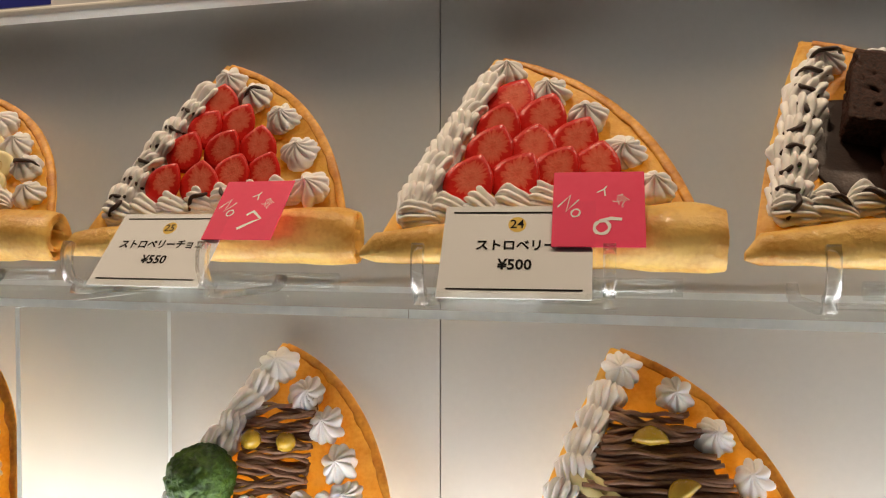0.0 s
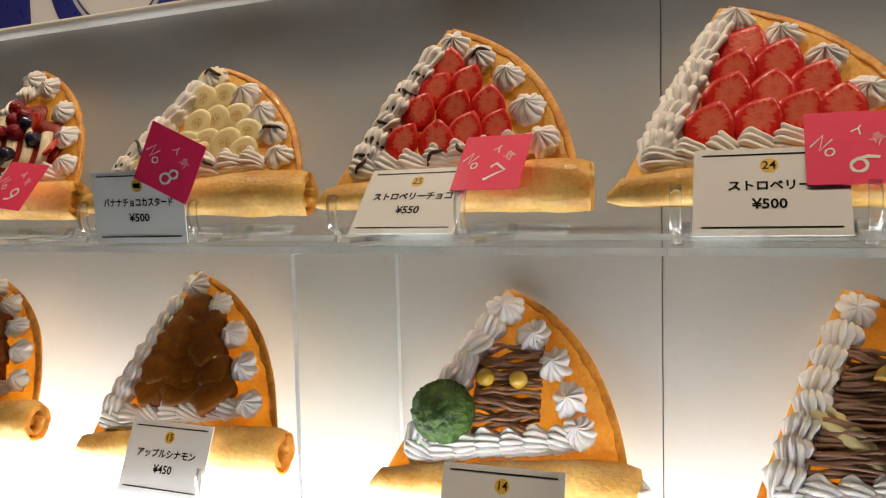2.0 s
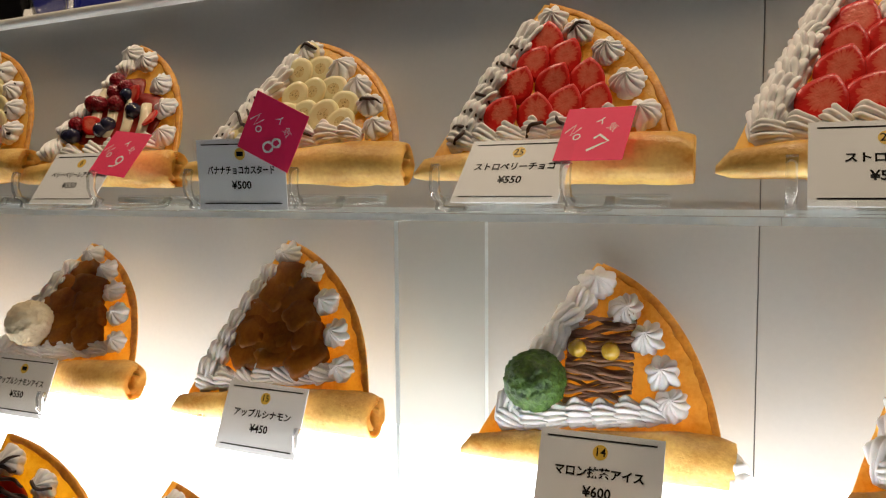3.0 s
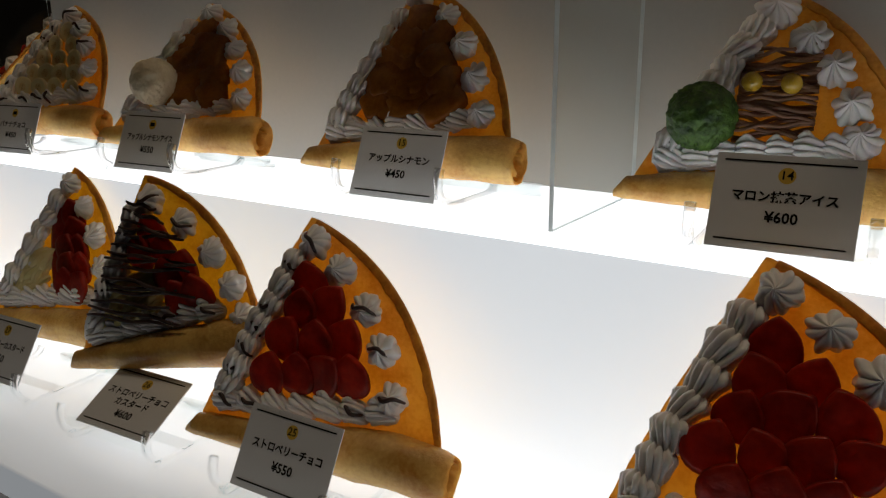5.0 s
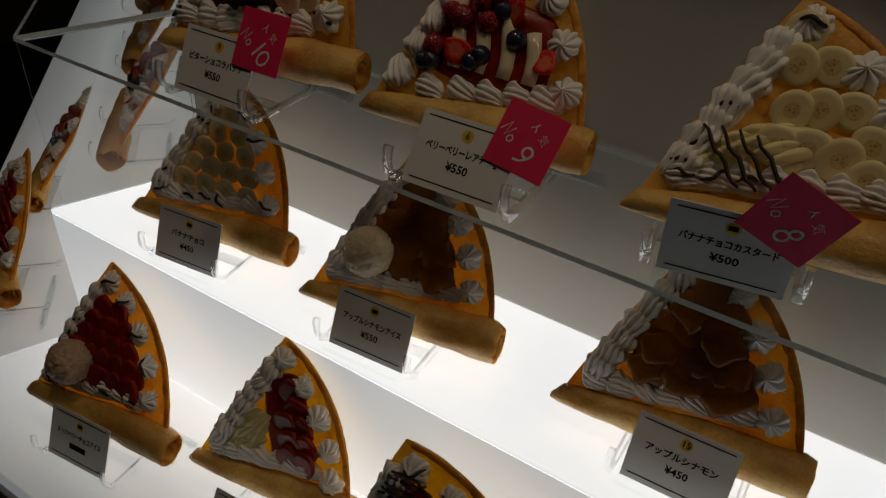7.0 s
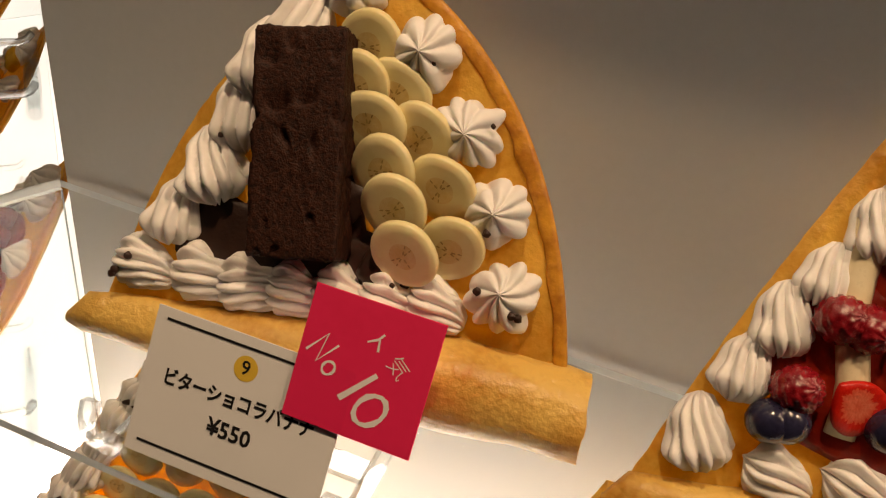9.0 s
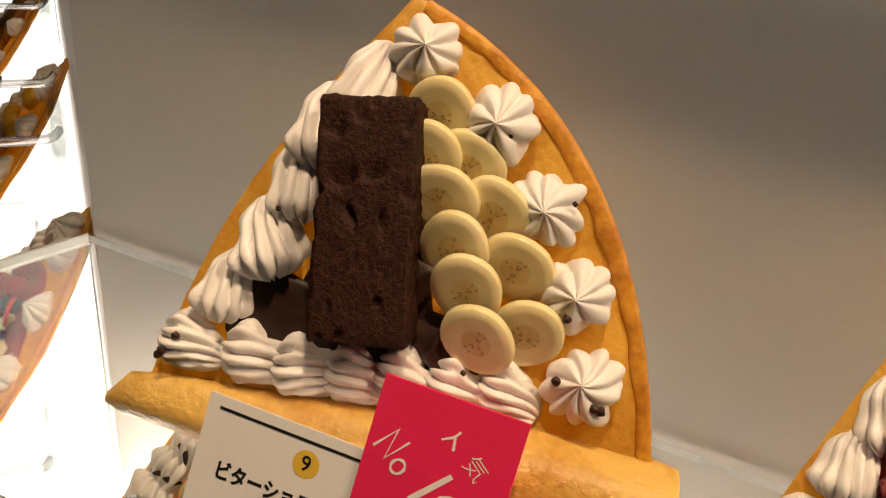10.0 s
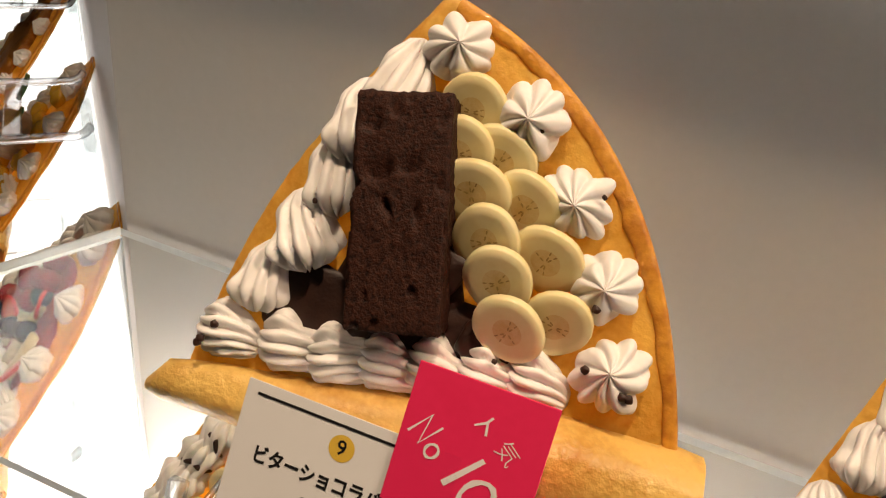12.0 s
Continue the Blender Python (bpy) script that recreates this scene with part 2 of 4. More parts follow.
def grid(rows, cols, fn, closed=False):
    """Vertices fn(i / (rows - 1), j / cols) and the quads between them."""
    v = [fn(i / (rows - 1), j / (cols if closed else cols - 1)) for i in range(rows) for j in range(cols)]
    f = []
    for i in range(rows - 1):
        for j in range(cols if closed else cols - 1):
            k = (j + 1) % cols
            f.append((i * cols + j, i * cols + k, (i + 1) * cols + k, (i + 1) * cols + j))
    return v, f


def box_mesh(name, x0, x1, y0, y1, z0, z1, material, bevel=0.0, seg=2):
    bm = bmesh.new()
    bmesh.ops.create_cube(bm, size=1)
    for v in bm.verts:
        v.co = Vector(((x0 + x1) / 2 + v.co.x * (x1 - x0), (y0 + y1) / 2 + v.co.y * (y1 - y0), (z0 + z1) / 2 + v.co.z * (z1 - z0)))
    if bevel:
        bmesh.ops.bevel(bm, geom=bm.edges[:], offset=bevel, segments=seg, affect="EDGES", profile=0.5)
    me = bpy.data.meshes.new(name)
    bm.to_mesh(me)
    bm.free()
    me.materials.append(material)
    return me


def prism(name, outline, z0, z1, material, edge_material=None, bevel=0.0):
    """A plan outline (list of x, y, counter-clockwise) raised from z0 to z1."""
    bm = bmesh.new()
    lo = [bm.verts.new((x, y, z0)) for x, y in outline]
    hi = [bm.verts.new((x, y, z1)) for x, y in outline]
    bm.faces.new(lo[::-1])
    bm.faces.new(hi)
    k = len(outline)
    for i in range(k):
        f = bm.faces.new((lo[i], lo[(i + 1) % k], hi[(i + 1) % k], hi[i]))
        f.material_index = 1 if edge_material else 0
    if bevel:
        bmesh.ops.bevel(bm, geom=bm.edges[:], offset=bevel, segments=3, affect="EDGES", profile=0.5)
    bmesh.ops.recalc_face_normals(bm, faces=bm.faces)
    me = bpy.data.meshes.new(name)
    bm.to_mesh(me)
    bm.free()
    me.materials.append(material)
    if edge_material:
        me.materials.append(edge_material)
    return me


def sweep(points, radii, seg=10, flat=1.0):
    """Tube round a list of points with a radius for each; closed ends. Returns verts, faces."""
    pts = [Vector(p) for p in points]
    v, f = [], []
    up = Vector((0.13, -0.97, 0.21)).normalized()
    for i, p in enumerate(pts):
        d = (pts[min(i + 1, len(pts) - 1)] - pts[max(i - 1, 0)]).normalized()
        a = up - d * up.dot(d)
        a.normalize()
        b = d.cross(a)
        r = radii[i] if hasattr(radii, "__len__") else radii
        for j in range(seg):
            q = 2 * math.pi * j / seg
            v.append(p + a * (math.cos(q) * r * flat) + b * (math.sin(q) * r))
    for i in range(len(pts) - 1):
        for j in range(seg):
            k = (j + 1) % seg
            f.append((i * seg + j, i * seg + k, (i + 1) * seg + k, (i + 1) * seg + j))
    f.append(tuple(range(seg))[::-1])
    f.append(tuple((len(pts) - 1) * seg + j for j in range(seg)))
    return v, f


def joined(pieces):
    """Several (verts, faces) as one."""
    V, F = [], []
    for v, f in pieces:
        o = len(V)
        V += v
        F += [tuple(i + o for i in q) for q in f]
    return V, F


def lettering(name, text, size, material, parent, x, z, y=-0.00022, turn=0.0, bold=0.0, width=None):
    """Flat lettering that faces local -y, centred on (x, z)."""
    cu = bpy.data.curves.new(name, "FONT")
    cu.body, cu.size, cu.align_x, cu.align_y, cu.resolution_u, cu.offset = text, size, "CENTER", "CENTER", 2, bold
    tmp = new(name, cu)
    bpy.context.view_layer.update()
    me = bpy.data.meshes.new_from_object(tmp)
    wide = max(tmp.dimensions.x, 1e-6)
    bpy.data.objects.remove(tmp)
    me.materials.clear()
    me.materials.append(material)
    s = min(1.0, width / wide) if width else 1.0
    m = pose(x, y, z) @ pose(0, 0, 0, 0, turn, 0) @ pose(0, 0, 0, 90) @ Matrix.Diagonal((s, 1, 1, 1))
    me.transform(m)
    return part(name, me, parent)


def berry_flesh(name, half_w, half_h, rim, mid, core, pale):
    """Cut strawberry: red rim, pale ring round a red seam, streaks running outwards."""
    m, n, l, b = nodes_of(name)
    tc, oi, mp = n.new("ShaderNodeTexCoord"), n.new("ShaderNodeObjectInfo"), n.new("ShaderNodeMapping")
    l.new(tc.outputs["Object"], mp.inputs["Vector"])
    mp.inputs["Scale"].default_value = (1 / half_w, 0, 1 / half_h)
    ln = n.new("ShaderNodeVectorMath")
    ln.operation = "LENGTH"
    l.new(mp.outputs[0], ln.inputs[0])
    nm = n.new("ShaderNodeVectorMath")
    nm.operation = "NORMALIZE"
    l.new(mp.outputs[0], nm.inputs[0])
    ad = n.new("ShaderNodeVectorMath")
    ad.operation = "ADD"
    l.new(nm.outputs[0], ad.inputs[0])
    l.new(oi.outputs["Random"], ad.inputs[1])
    st, gr = n.new("ShaderNodeTexNoise"), n.new("ShaderNodeTexNoise")
    st.inputs["Scale"].default_value, st.inputs["Detail"].default_value = 5.0, 3
    gr.inputs["Scale"].default_value = 500
    l.new(ad.outputs[0], st.inputs["Vector"])
    l.new(tc.outputs["Object"], gr.inputs["Vector"])
    ma = n.new("ShaderNodeMath")
    ma.operation, ma.inputs[1].default_value = "MULTIPLY_ADD", 0.75
    l.new(st.outputs["Fac"], ma.inputs[0])
    l.new(ln.outputs["Value"], ma.inputs[2])
    rp = n.new("ShaderNodeValToRGB")
    e = rp.color_ramp.elements
    e[0].position, e[0].color = 0.42, (*core, 1)
    e[1].position, e[1].color = 1.28, (*rim, 1)
    for at, tint in ((0.66, pale), (0.98, mid)):
        q = e.new(at)
        q.color = (*tint, 1)
    l.new(ma.outputs[0], rp.inputs["Fac"])
    l.new(rp.outputs["Color"], b.inputs["Base Color"])
    b.inputs["Roughness"].default_value, b.inputs["Specular IOR Level"].default_value = 0.3, 0.4
    bp = n.new("ShaderNodeBump")
    bp.inputs["Strength"].default_value, bp.inputs["Distance"].default_value = 0.35, 0.001
    l.new(gr.outputs["Fac"], bp.inputs["Height"])
    l.new(bp.outputs["Normal"], b.inputs["Normal"])
    return m


CUT_BERRY = berry_flesh("cut_strawberry", 0.0128, 0.0150, (0.62, 0.016, 0.010), (0.72, 0.095, 0.050), (0.72, 0.120, 0.065), (0.76, 0.175, 0.105))

CAKE.node_tree.nodes["Principled BSDF"].inputs["Specular IOR Level"].default_value = 0.2

# ---- structure ----
WALL_Y, SHELF_Y, MID_Y, DECK_Y = 0.575, 0.405, 0.392, 0.178
DECK_Z, MID_Z, SHELF_Z, LEDGE_Z = 0.912, 1.108, 1.325, 1.562
IX, RIGHT = -1.232, 1.3
T225 = math.tan(radians(22.5))


def bend(y, along=0.0):
    """Plan point of a line that runs at depth y along the front, at the bend of the case, or further along its turned wing."""
    x = IX - (WALL_Y - y) * T225
    return (x - along * 0.7071, y + along * 0.7071)


def strip(y_front, y_back, wing=1.9):
    """Plan outline of a strip of the case between two depths, front and turned wing, counter-clockwise."""
    return [bend(y_front, wing), bend(y_front), (RIGHT, y_front), (RIGHT, y_back), bend(y_back), bend(y_back, wing)]


def front_strip(y_front, y_back):
    return [bend(y_front), (RIGHT, y_front), (RIGHT, y_back), bend(y_back)]


def wing_strip(y_front, y_back, wing=1.9):
    return [bend(y_front, wing), bend(y_front, 0.0012), bend(y_back, 0.0012), bend(y_back, wing)]


def structure(name, me, label, category):
    return thing(name, label, category, data=me, kind="structure")


structure("floor", box_mesh("floor", -4.5, 3.5, -4, 4.5, -0.1, 0, FLOOR_M), "dark matt shop floor", "floor")
structure("ceiling", box_mesh("ceiling", -4.5, 3.5, -4, 4.5, 2.75, 2.85, ROOM), "dim brown shop ceiling", "ceiling")
structure("wall_north", box_mesh("wall_north", -4.5, 3.5, 4.5, 4.6, 0, 2.75, ROOM), "dim brown shop wall", "wall")
structure("wall_south", box_mesh("wall_south", -4.5, 3.5, -4.1, -4, 0, 2.75, ROOM), "dim brown shop wall", "wall")
structure("wall_west", box_mesh("wall_west", -4.6, -4.5, -4, 4.5, 0, 2.75, ROOM), "dim brown shop wall", "wall")
structure("wall_east", box_mesh("wall_east", 3.5, 3.6, -4, 4.5, 0, 2.75, ROOM), "dim brown shop wall", "wall")

# the showcase: dark plinth, lit deck, lit step, white back panels, ledge
case = thing("showcase", "white showcase with lit milky acrylic tiers and dark base", "display case")
part("plinth", prism("plinth", strip(DECK_Y + 0.03, WALL_Y), 0.0, DECK_Z - 0.075, DARK), case, "dark laminate base")
part("deck", prism("deck", front_strip(DECK_Y + 0.006, WALL_Y + 0.002), DECK_Z - 0.03, DECK_Z, LIT_DECK, None, 0.002), case, "glowing milky acrylic lower deck")
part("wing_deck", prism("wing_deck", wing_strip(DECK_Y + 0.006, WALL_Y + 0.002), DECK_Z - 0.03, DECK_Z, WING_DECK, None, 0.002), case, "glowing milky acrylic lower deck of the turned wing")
part("front_trim", prism("front_trim", strip(DECK_Y, DECK_Y + 0.02), DECK_Z - 0.075, DECK_Z - 0.033, STEEL, None, 0.002), case, "grey-brown metal front edge")
part("step_riser", prism("step_riser", front_strip(MID_Y + 0.001, WALL_Y - 0.002), DECK_Z + 0.001, MID_Z - 0.006, LIT_RISER), case, "glowing milky acrylic riser")
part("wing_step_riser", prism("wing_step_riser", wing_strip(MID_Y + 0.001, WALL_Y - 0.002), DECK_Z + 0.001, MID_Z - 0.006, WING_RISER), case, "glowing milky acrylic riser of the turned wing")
part("step_top", prism("step_top", front_strip(MID_Y, WALL_Y - 0.002), MID_Z - 0.0058, MID_Z, LIT, None, 0.0025), case, "glowing milky acrylic step")
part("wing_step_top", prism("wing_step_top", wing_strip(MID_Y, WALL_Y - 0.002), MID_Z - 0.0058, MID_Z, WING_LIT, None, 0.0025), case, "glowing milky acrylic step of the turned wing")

# back panels with an open joint between them
SEAM_X = -0.132
PANEL_T = 0.02
back = [bend(WALL_Y), (SEAM_X - 0.0005, WALL_Y), (SEAM_X - 0.0005, WALL_Y + PANEL_T), bend(WALL_Y + PANEL_T)]
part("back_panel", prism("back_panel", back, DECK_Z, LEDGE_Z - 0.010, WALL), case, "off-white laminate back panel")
back = [(SEAM_X + 0.0005, WALL_Y), (RIGHT, WALL_Y), (RIGHT, WALL_Y + PANEL_T), (SEAM_X + 0.0005, WALL_Y + PANEL_T)]
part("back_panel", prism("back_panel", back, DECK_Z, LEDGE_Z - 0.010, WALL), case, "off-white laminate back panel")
part("joint_backing", box_mesh("joint_backing", SEAM_X - 0.02, SEAM_X + 0.02, WALL_Y + 0.0025, WALL_Y + 0.019, DECK_Z, LEDGE_Z - 0.011, SEAM), case)
back = [bend(WALL_Y, 1.9), bend(WALL_Y, 0.001), bend(WALL_Y + PANEL_T, 0.001), bend(WALL_Y + PANEL_T, 1.9)]
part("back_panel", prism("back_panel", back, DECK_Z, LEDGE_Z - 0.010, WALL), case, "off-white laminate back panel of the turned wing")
part("ledge", prism("ledge", strip(0.560, WALL_Y + 0.35), LEDGE_Z - 0.010, LEDGE_Z, TRIM, None, 0.0035), case, "white ledge with a rounded nose above the back panel")
part("end_wall", box_mesh("end_wall", RIGHT + 0.001, RIGHT + 0.03, DECK_Y, WALL_Y + 0.35, 0.0, LEDGE_Z, WALL), case)

# clear shelf with its upright
shelf = thing("acrylic_shelf", "clear acrylic upper shelf with bright edges", "shelf")
for nm, a, b in (("shelf_sheet", -0.1030, RIGHT), ("shelf_sheet", None, -0.1036)):
    if a is None:
        o = [bend(SHELF_Y), (b, SHELF_Y), (b, WALL_Y - 0.004), bend(WALL_Y - 0.004)]
    else:
        o = [(a, SHELF_Y), (b, SHELF_Y), (b, WALL_Y - 0.004), (a, WALL_Y - 0.004)]
    ob = part(nm, prism(nm, o, SHELF_Z - 0.005, SHELF_Z, ACRYLIC, EDGE), shelf)
    ob.data.polygons[3 if a is None else 5].material_index = 0
    ob.visible_shadow = False
o = [bend(SHELF_Y, 1.9), bend(SHELF_Y, 0.002), bend(WALL_Y - 0.004, 0.002), bend(WALL_Y - 0.004, 1.9)]
ob = part("shelf_sheet", prism("shelf_sheet", o, SHELF_Z - 0.005, SHELF_Z, ACRYLIC, EDGE), shelf)
ob.visible_shadow = False


def upright(p, q, z0, z1, t=0.0035):
    """Clear acrylic upright sheet between two plan points."""
    d = (Vector(q) - Vector(p)).normalized() * t / 2
    n = Vector((-d.y, d.x))
    a, b = Vector(p), Vector(q)
    ob = part("upright", prism("upright", [tuple(a - n), tuple(a + n), tuple(b + n), tuple(b - n)][::-1], z0, z1, ACRYLIC, EDGE), shelf, "clear acrylic upright sheet")
    ob.data.polygons.foreach_set("material_index", [0 if p.area > 0.01 else 1 for p in ob.data.polygons])
    ob.visible_shadow = False
    return ob


upright((-0.368, SHELF_Y + 0.002), (-0.368, WALL_Y - 0.004), MID_Z + 0.001, SHELF_Z - 0.006)
upright(bend(SHELF_Y + 0.002), bend(WALL_Y - 0.004), MID_Z + 0.001, SHELF_Z - 0.006)
upright(bend(SHELF_Y + 0.002, 0.93), bend(WALL_Y - 0.004, 0.93), MID_Z + 0.001, SHELF_Z - 0.006)

# ---- crepe pieces shared by all ----


def rosette_mesh(r=0.0136, h=0.0200, lobes=8, twist=0.9, name="rosette"):
    prof = [(0.80, 0.0), (0.98, 0.14), (1.0, 0.32), (0.92, 0.50), (0.75, 0.66), (0.53, 0.79), (0.30, 0.90), (0.12, 1.02), (0.0, 1.10)]

    def fn(s, a):
        k = s * (len(prof) - 1)
        i = min(int(k), len(prof) - 2)
        w = k - i
        pr = prof[i][0] * (1 - w) + prof[i + 1][0] * w
        ph = prof[i][1] * (1 - w) + prof[i + 1][1] * w
        q = 2 * math.pi * a
        fold = lobes / 2 * (q + twist * s * 1.1 + 0.14 * math.sin(2 * q + twist * 5))
        lobe = abs(math.sin(fold)) ** 0.62
        rr = r * pr * (0.83 + 0.20 * lobe) * (1 + 0.30 * noise.noise(Vector((math.cos(q) * 1.7, math.sin(q) * 1.7, s * 3.5 + twist * 9))))
        lean = 0.0022 * s * s
        return Vector((rr * math.cos(q) + lean, -h * ph * (0.80 + 0.24 * lobe * (1 - s * 0.7)), rr * math.sin(q) - lean * twist))
    v, f = grid(21, lobes * 10, fn, True)
    return mesh_of(name, v, [tuple(reversed(q)) for q in f], CREAM)


def shell_mesh(name="shell", length=0.029, wide=0.0095, high=0.0118, ridges=8, slew=0.5):
    """Piped shell on the plane y = 0: broad ruffled head at local -x, pleats drawn together in a blunt tail towards +x."""
    def fn(s, a):
        q = math.pi * a
        head = math.sqrt(max(0.0, 1 - (1 - min(1, s / 0.26)) ** 2))
        env = head * (1 - 0.92 * max(0, s - 0.26) / 0.74) ** 0.5 * (1 if s < 0.98 else 0.2)
        crest = abs(math.sin(ridges * (q + slew * (s - 0.3)) / 2)) ** 0.6
        rr = env * (0.73 + 0.32 * crest) * (1 + 0.20 * noise.noise(Vector((s * 3.4, q * 1.7, ridges + length * 900))))
        scallop = -0.0034 * crest * max(0, 1 - s / 0.45)
        droop = 0.0020 * s * s
        return Vector(((s - 0.40) * length + scallop * (0.35 + 0.65 * math.sin(q)), -high * rr * math.sin(q) ** 0.9 + 0.0006 if 0 < a < 1 else 0.0006, wide * rr * math.cos(q) - droop))
    v, f = grid(19, 85, fn)
    return mesh_of(name, v, f, CREAM)


ROSETTES = [rosette_mesh(twist=t, lobes=n, h=q) for t, n, q in ((0.6, 9, 0.0170), (0.35, 8, 0.0185), (0.9, 10, 0.0165), (-0.4, 9, 0.0175))]
SHELLS = [shell_mesh("shell", 0.0265, 0.0118, 0.0134, 12, 0.7), shell_mesh("shell", 0.0255, 0.0124, 0.0140, 13, 0.9), shell_mesh("shell", 0.0275, 0.0114, 0.0130, 11, -0.6)]


def slice_mesh(name, outline, th, material, dome=0.0012, centre=None, core=0.0):
    """A flat slice with a rounded rim; outline(a) gives x, z for a in 0..1. An inner zone may take another material."""
    rows = [(0.93, 0.0), (1.0, -0.3), (1.0, -0.75), (0.95, -1.0), (0.72, -1.04), (max(core, 0.4), -1.06), (0.2, -1.06), (0.0, -1.05)]

    def fn(s, a):
        k = rows[round(s * (len(rows) - 1))]
        x, z = outline(a)
        return Vector((x * k[0], th * k[1], z * k[0]))
    v, f = grid(len(rows), 24, fn, True)
    me = mesh_of(name, v, [tuple(reversed(q)) for q in f], material)
    if centre:
        me.materials.append(centre)
        for i, p in enumerate(me.polygons):
            if i // 24 >= len(rows) - 3:
                p.material_index = 1
    return me


def strawberry_outline(a):
    q = 2 * math.pi * a
    z = math.cos(q)
    w = 0.0130 * math.copysign(abs(math.sin(q)) ** (1.75 if z > 0 else 0.75), math.sin(q)) * (1.0 - 0.24 * z) + 0.0010 * math.sin(2 * q + 1)
    return w, 0.0150 * z - 0.001


def banana_outline(a):
    q = 2 * math.pi * a
    return 0.0122 * math.cos(q) * (1 + 0.03 * math.sin(3 * q)), 0.0137 * math.sin(q)


STRAW_SLICE = slice_mesh("strawberry_slice", strawberry_outline, 0.0034, CUT_BERRY)
JAM_SLICE = slice_mesh("glazed_strawberry", strawberry_outline, 0.0044, JAM)
BANANA_MID = surf("banana_heart", (0.82, 0.66, 0.33), (0.72, 0.52, 0.20), 260, 0.4, 0.1)


def banana_mesh():
    """Slice with a darker heart and small seed flecks about its middle."""
    me = slice_mesh("banana_slice", banana_outline, 0.0042, BANANA, centre=BANANA_MID, core=0.30)
    bm = bmesh.new()
    bm.from_mesh(me)
    for q in (0.1, 0.62, 2.9, 3.45, 4.6):
        for rr, sz in ((0.0018, 0.0006), (0.0042, 0.0005)):
            c = Vector((rr * math.cos(q), -0.00462, rr * math.sin(q)))
            vs = [bm.verts.new(c + Vector((sz * 1.7 * math.cos(q) * ca - sz * 0.6 * math.sin(q) * sa, 0, sz * 1.7 * math.sin(q) * ca + sz * 0.6 * math.cos(q) * sa))) for ca, sa in ((1, 0), (0.5, 0.9), (-0.5, 0.9), (-1, 0), (-0.5, -0.9), (0.5, -0.9))]
            bm.faces.new(vs).material_index = 2
    bm.to_mesh(me)
    bm.free()
    me.materials.append(BANANA_CORE)
    return me


BANANA_SLICE = banana_mesh()


def scoop_mesh(material, r=0.0255):
    def fn(s, a):
        q, e = 2 * math.pi * a, math.pi * (s - 0.5) * 0.995
        p = Vector((math.cos(e) * math.cos(q), math.cos(e) * math.sin(q), math.sin(e)))
        n1 = noise.fractal(p * 3.2 + Vector((0, 0, p.z * 2)), 0.6, 2.1, 5)
        return p * r * (1 + 0.05 * n1 - 0.06 * max(0, 1 - 4 * abs(noise.noise(p * 4.0))))
    v, f = grid(52, 84, fn, True)
    return mesh_of("ice_scoop", v, f, material)


SCOOPS = {m.name: scoop_mesh(m) for m in (MATCHA, VANILLA, CHOC_ICE)}


def berry_mesh(material, r, bumps):
    def fn(s, a):
        q, e = 2 * math.pi * a, math.pi * (s - 0.5)
        k = 1 + (0.13 * abs(math.sin(q * 5 + (0.31 * round(s * 8)) * 3)) * abs(math.sin(s * 9 * math.pi)) if bumps else 0.02 * math.sin(3 * q))
        return Vector((math.cos(e) * math.cos(q), math.cos(e) * math.sin(q), math.sin(e) * (1.1 if bumps else 0.95))) * r * k
    v, f = grid(28 if bumps else 14, 40 if bumps else 20, fn, True)
    return mesh_of("berry", v, f, material)


RASP = berry_mesh(RASPBERRY, 0.0085, True)
BLUE_B = berry_mesh(BLUEBERRY, 0.0080, False)
NUT = berry_mesh(CHESTNUT, 0.0085, False)


def chunk_mesh(name, material, w, t, h, seed, square=0.38):
    """Irregular rounded lump lying on the plane y = 0."""
    bm = bmesh.new()
    bmesh.ops.create_icosphere(bm, subdivisions=3, radius=1)
    for v in bm.verts:
        c = v.co
        k = max(abs(c.x), abs(c.y), abs(c.z))
        c = c.lerp(c / k, square)
        n1 = 1 + 0.16 * noise.noise(c * 1.3 + Vector((seed * 3.1, seed, 0)))
        v.co = Vector((c.x * w / 2, c.y * t / 2 - t * 0.4, c.z * h / 2)) * n1
    me = bpy.data.meshes.new(name)
    bm.to_mesh(me)
    bm.free()
    me.materials.append(material)
    me.polygons.foreach_set("use_smooth", [True] * len(me.polygons))
    return me


APPLES = [chunk_mesh("apple_piece", APPLE, w, 0.010, h, s, 0.72) for s, (w, h) in enumerate(((0.034, 0.020), (0.026, 0.024), (0.022, 0.032)))]
MANGOES = [chunk_mesh("mango_piece", MANGO, 0.022, 0.012, 0.018, s + 5) for s in range(2)]

# ---- the crepe ----


class Plan:
    """Outline of a folded crepe: foot of the straight edge at u = 0, tip at (au, h), bowed edge down to the roll's far end."""

    def __init__(self, au, h, w, swell=0.004):
        self.au, self.h, self.w, self.swell = au, h, w, swell
        self.c = (au + (w - au) * 0.82, h * 0.81)

    def bow(self, s):
        """Bowed edge, s = 0 at the tip, 1 at the foot."""
        e = (self.w - 0.006, -0.002)
        return tuple((1 - s) ** 2 * a + 2 * s * (1 - s) * c + s * s * b for a, c, b in zip((self.au, self.h), self.c, e))

    def left(self, v):
        return self.au * max(v, 0) / self.h + self.swell * math.sin(math.pi * max(0, min(1, v / self.h))) * -1

    def right(self, v):
        lo, hi = 0.0, 1.0
        for _ in range(24):
            mid = (lo + hi) / 2
            if self.bow(mid)[1] > v:
                lo = mid
            else:
                hi = mid
        return self.bow((lo + hi) / 2)[0]


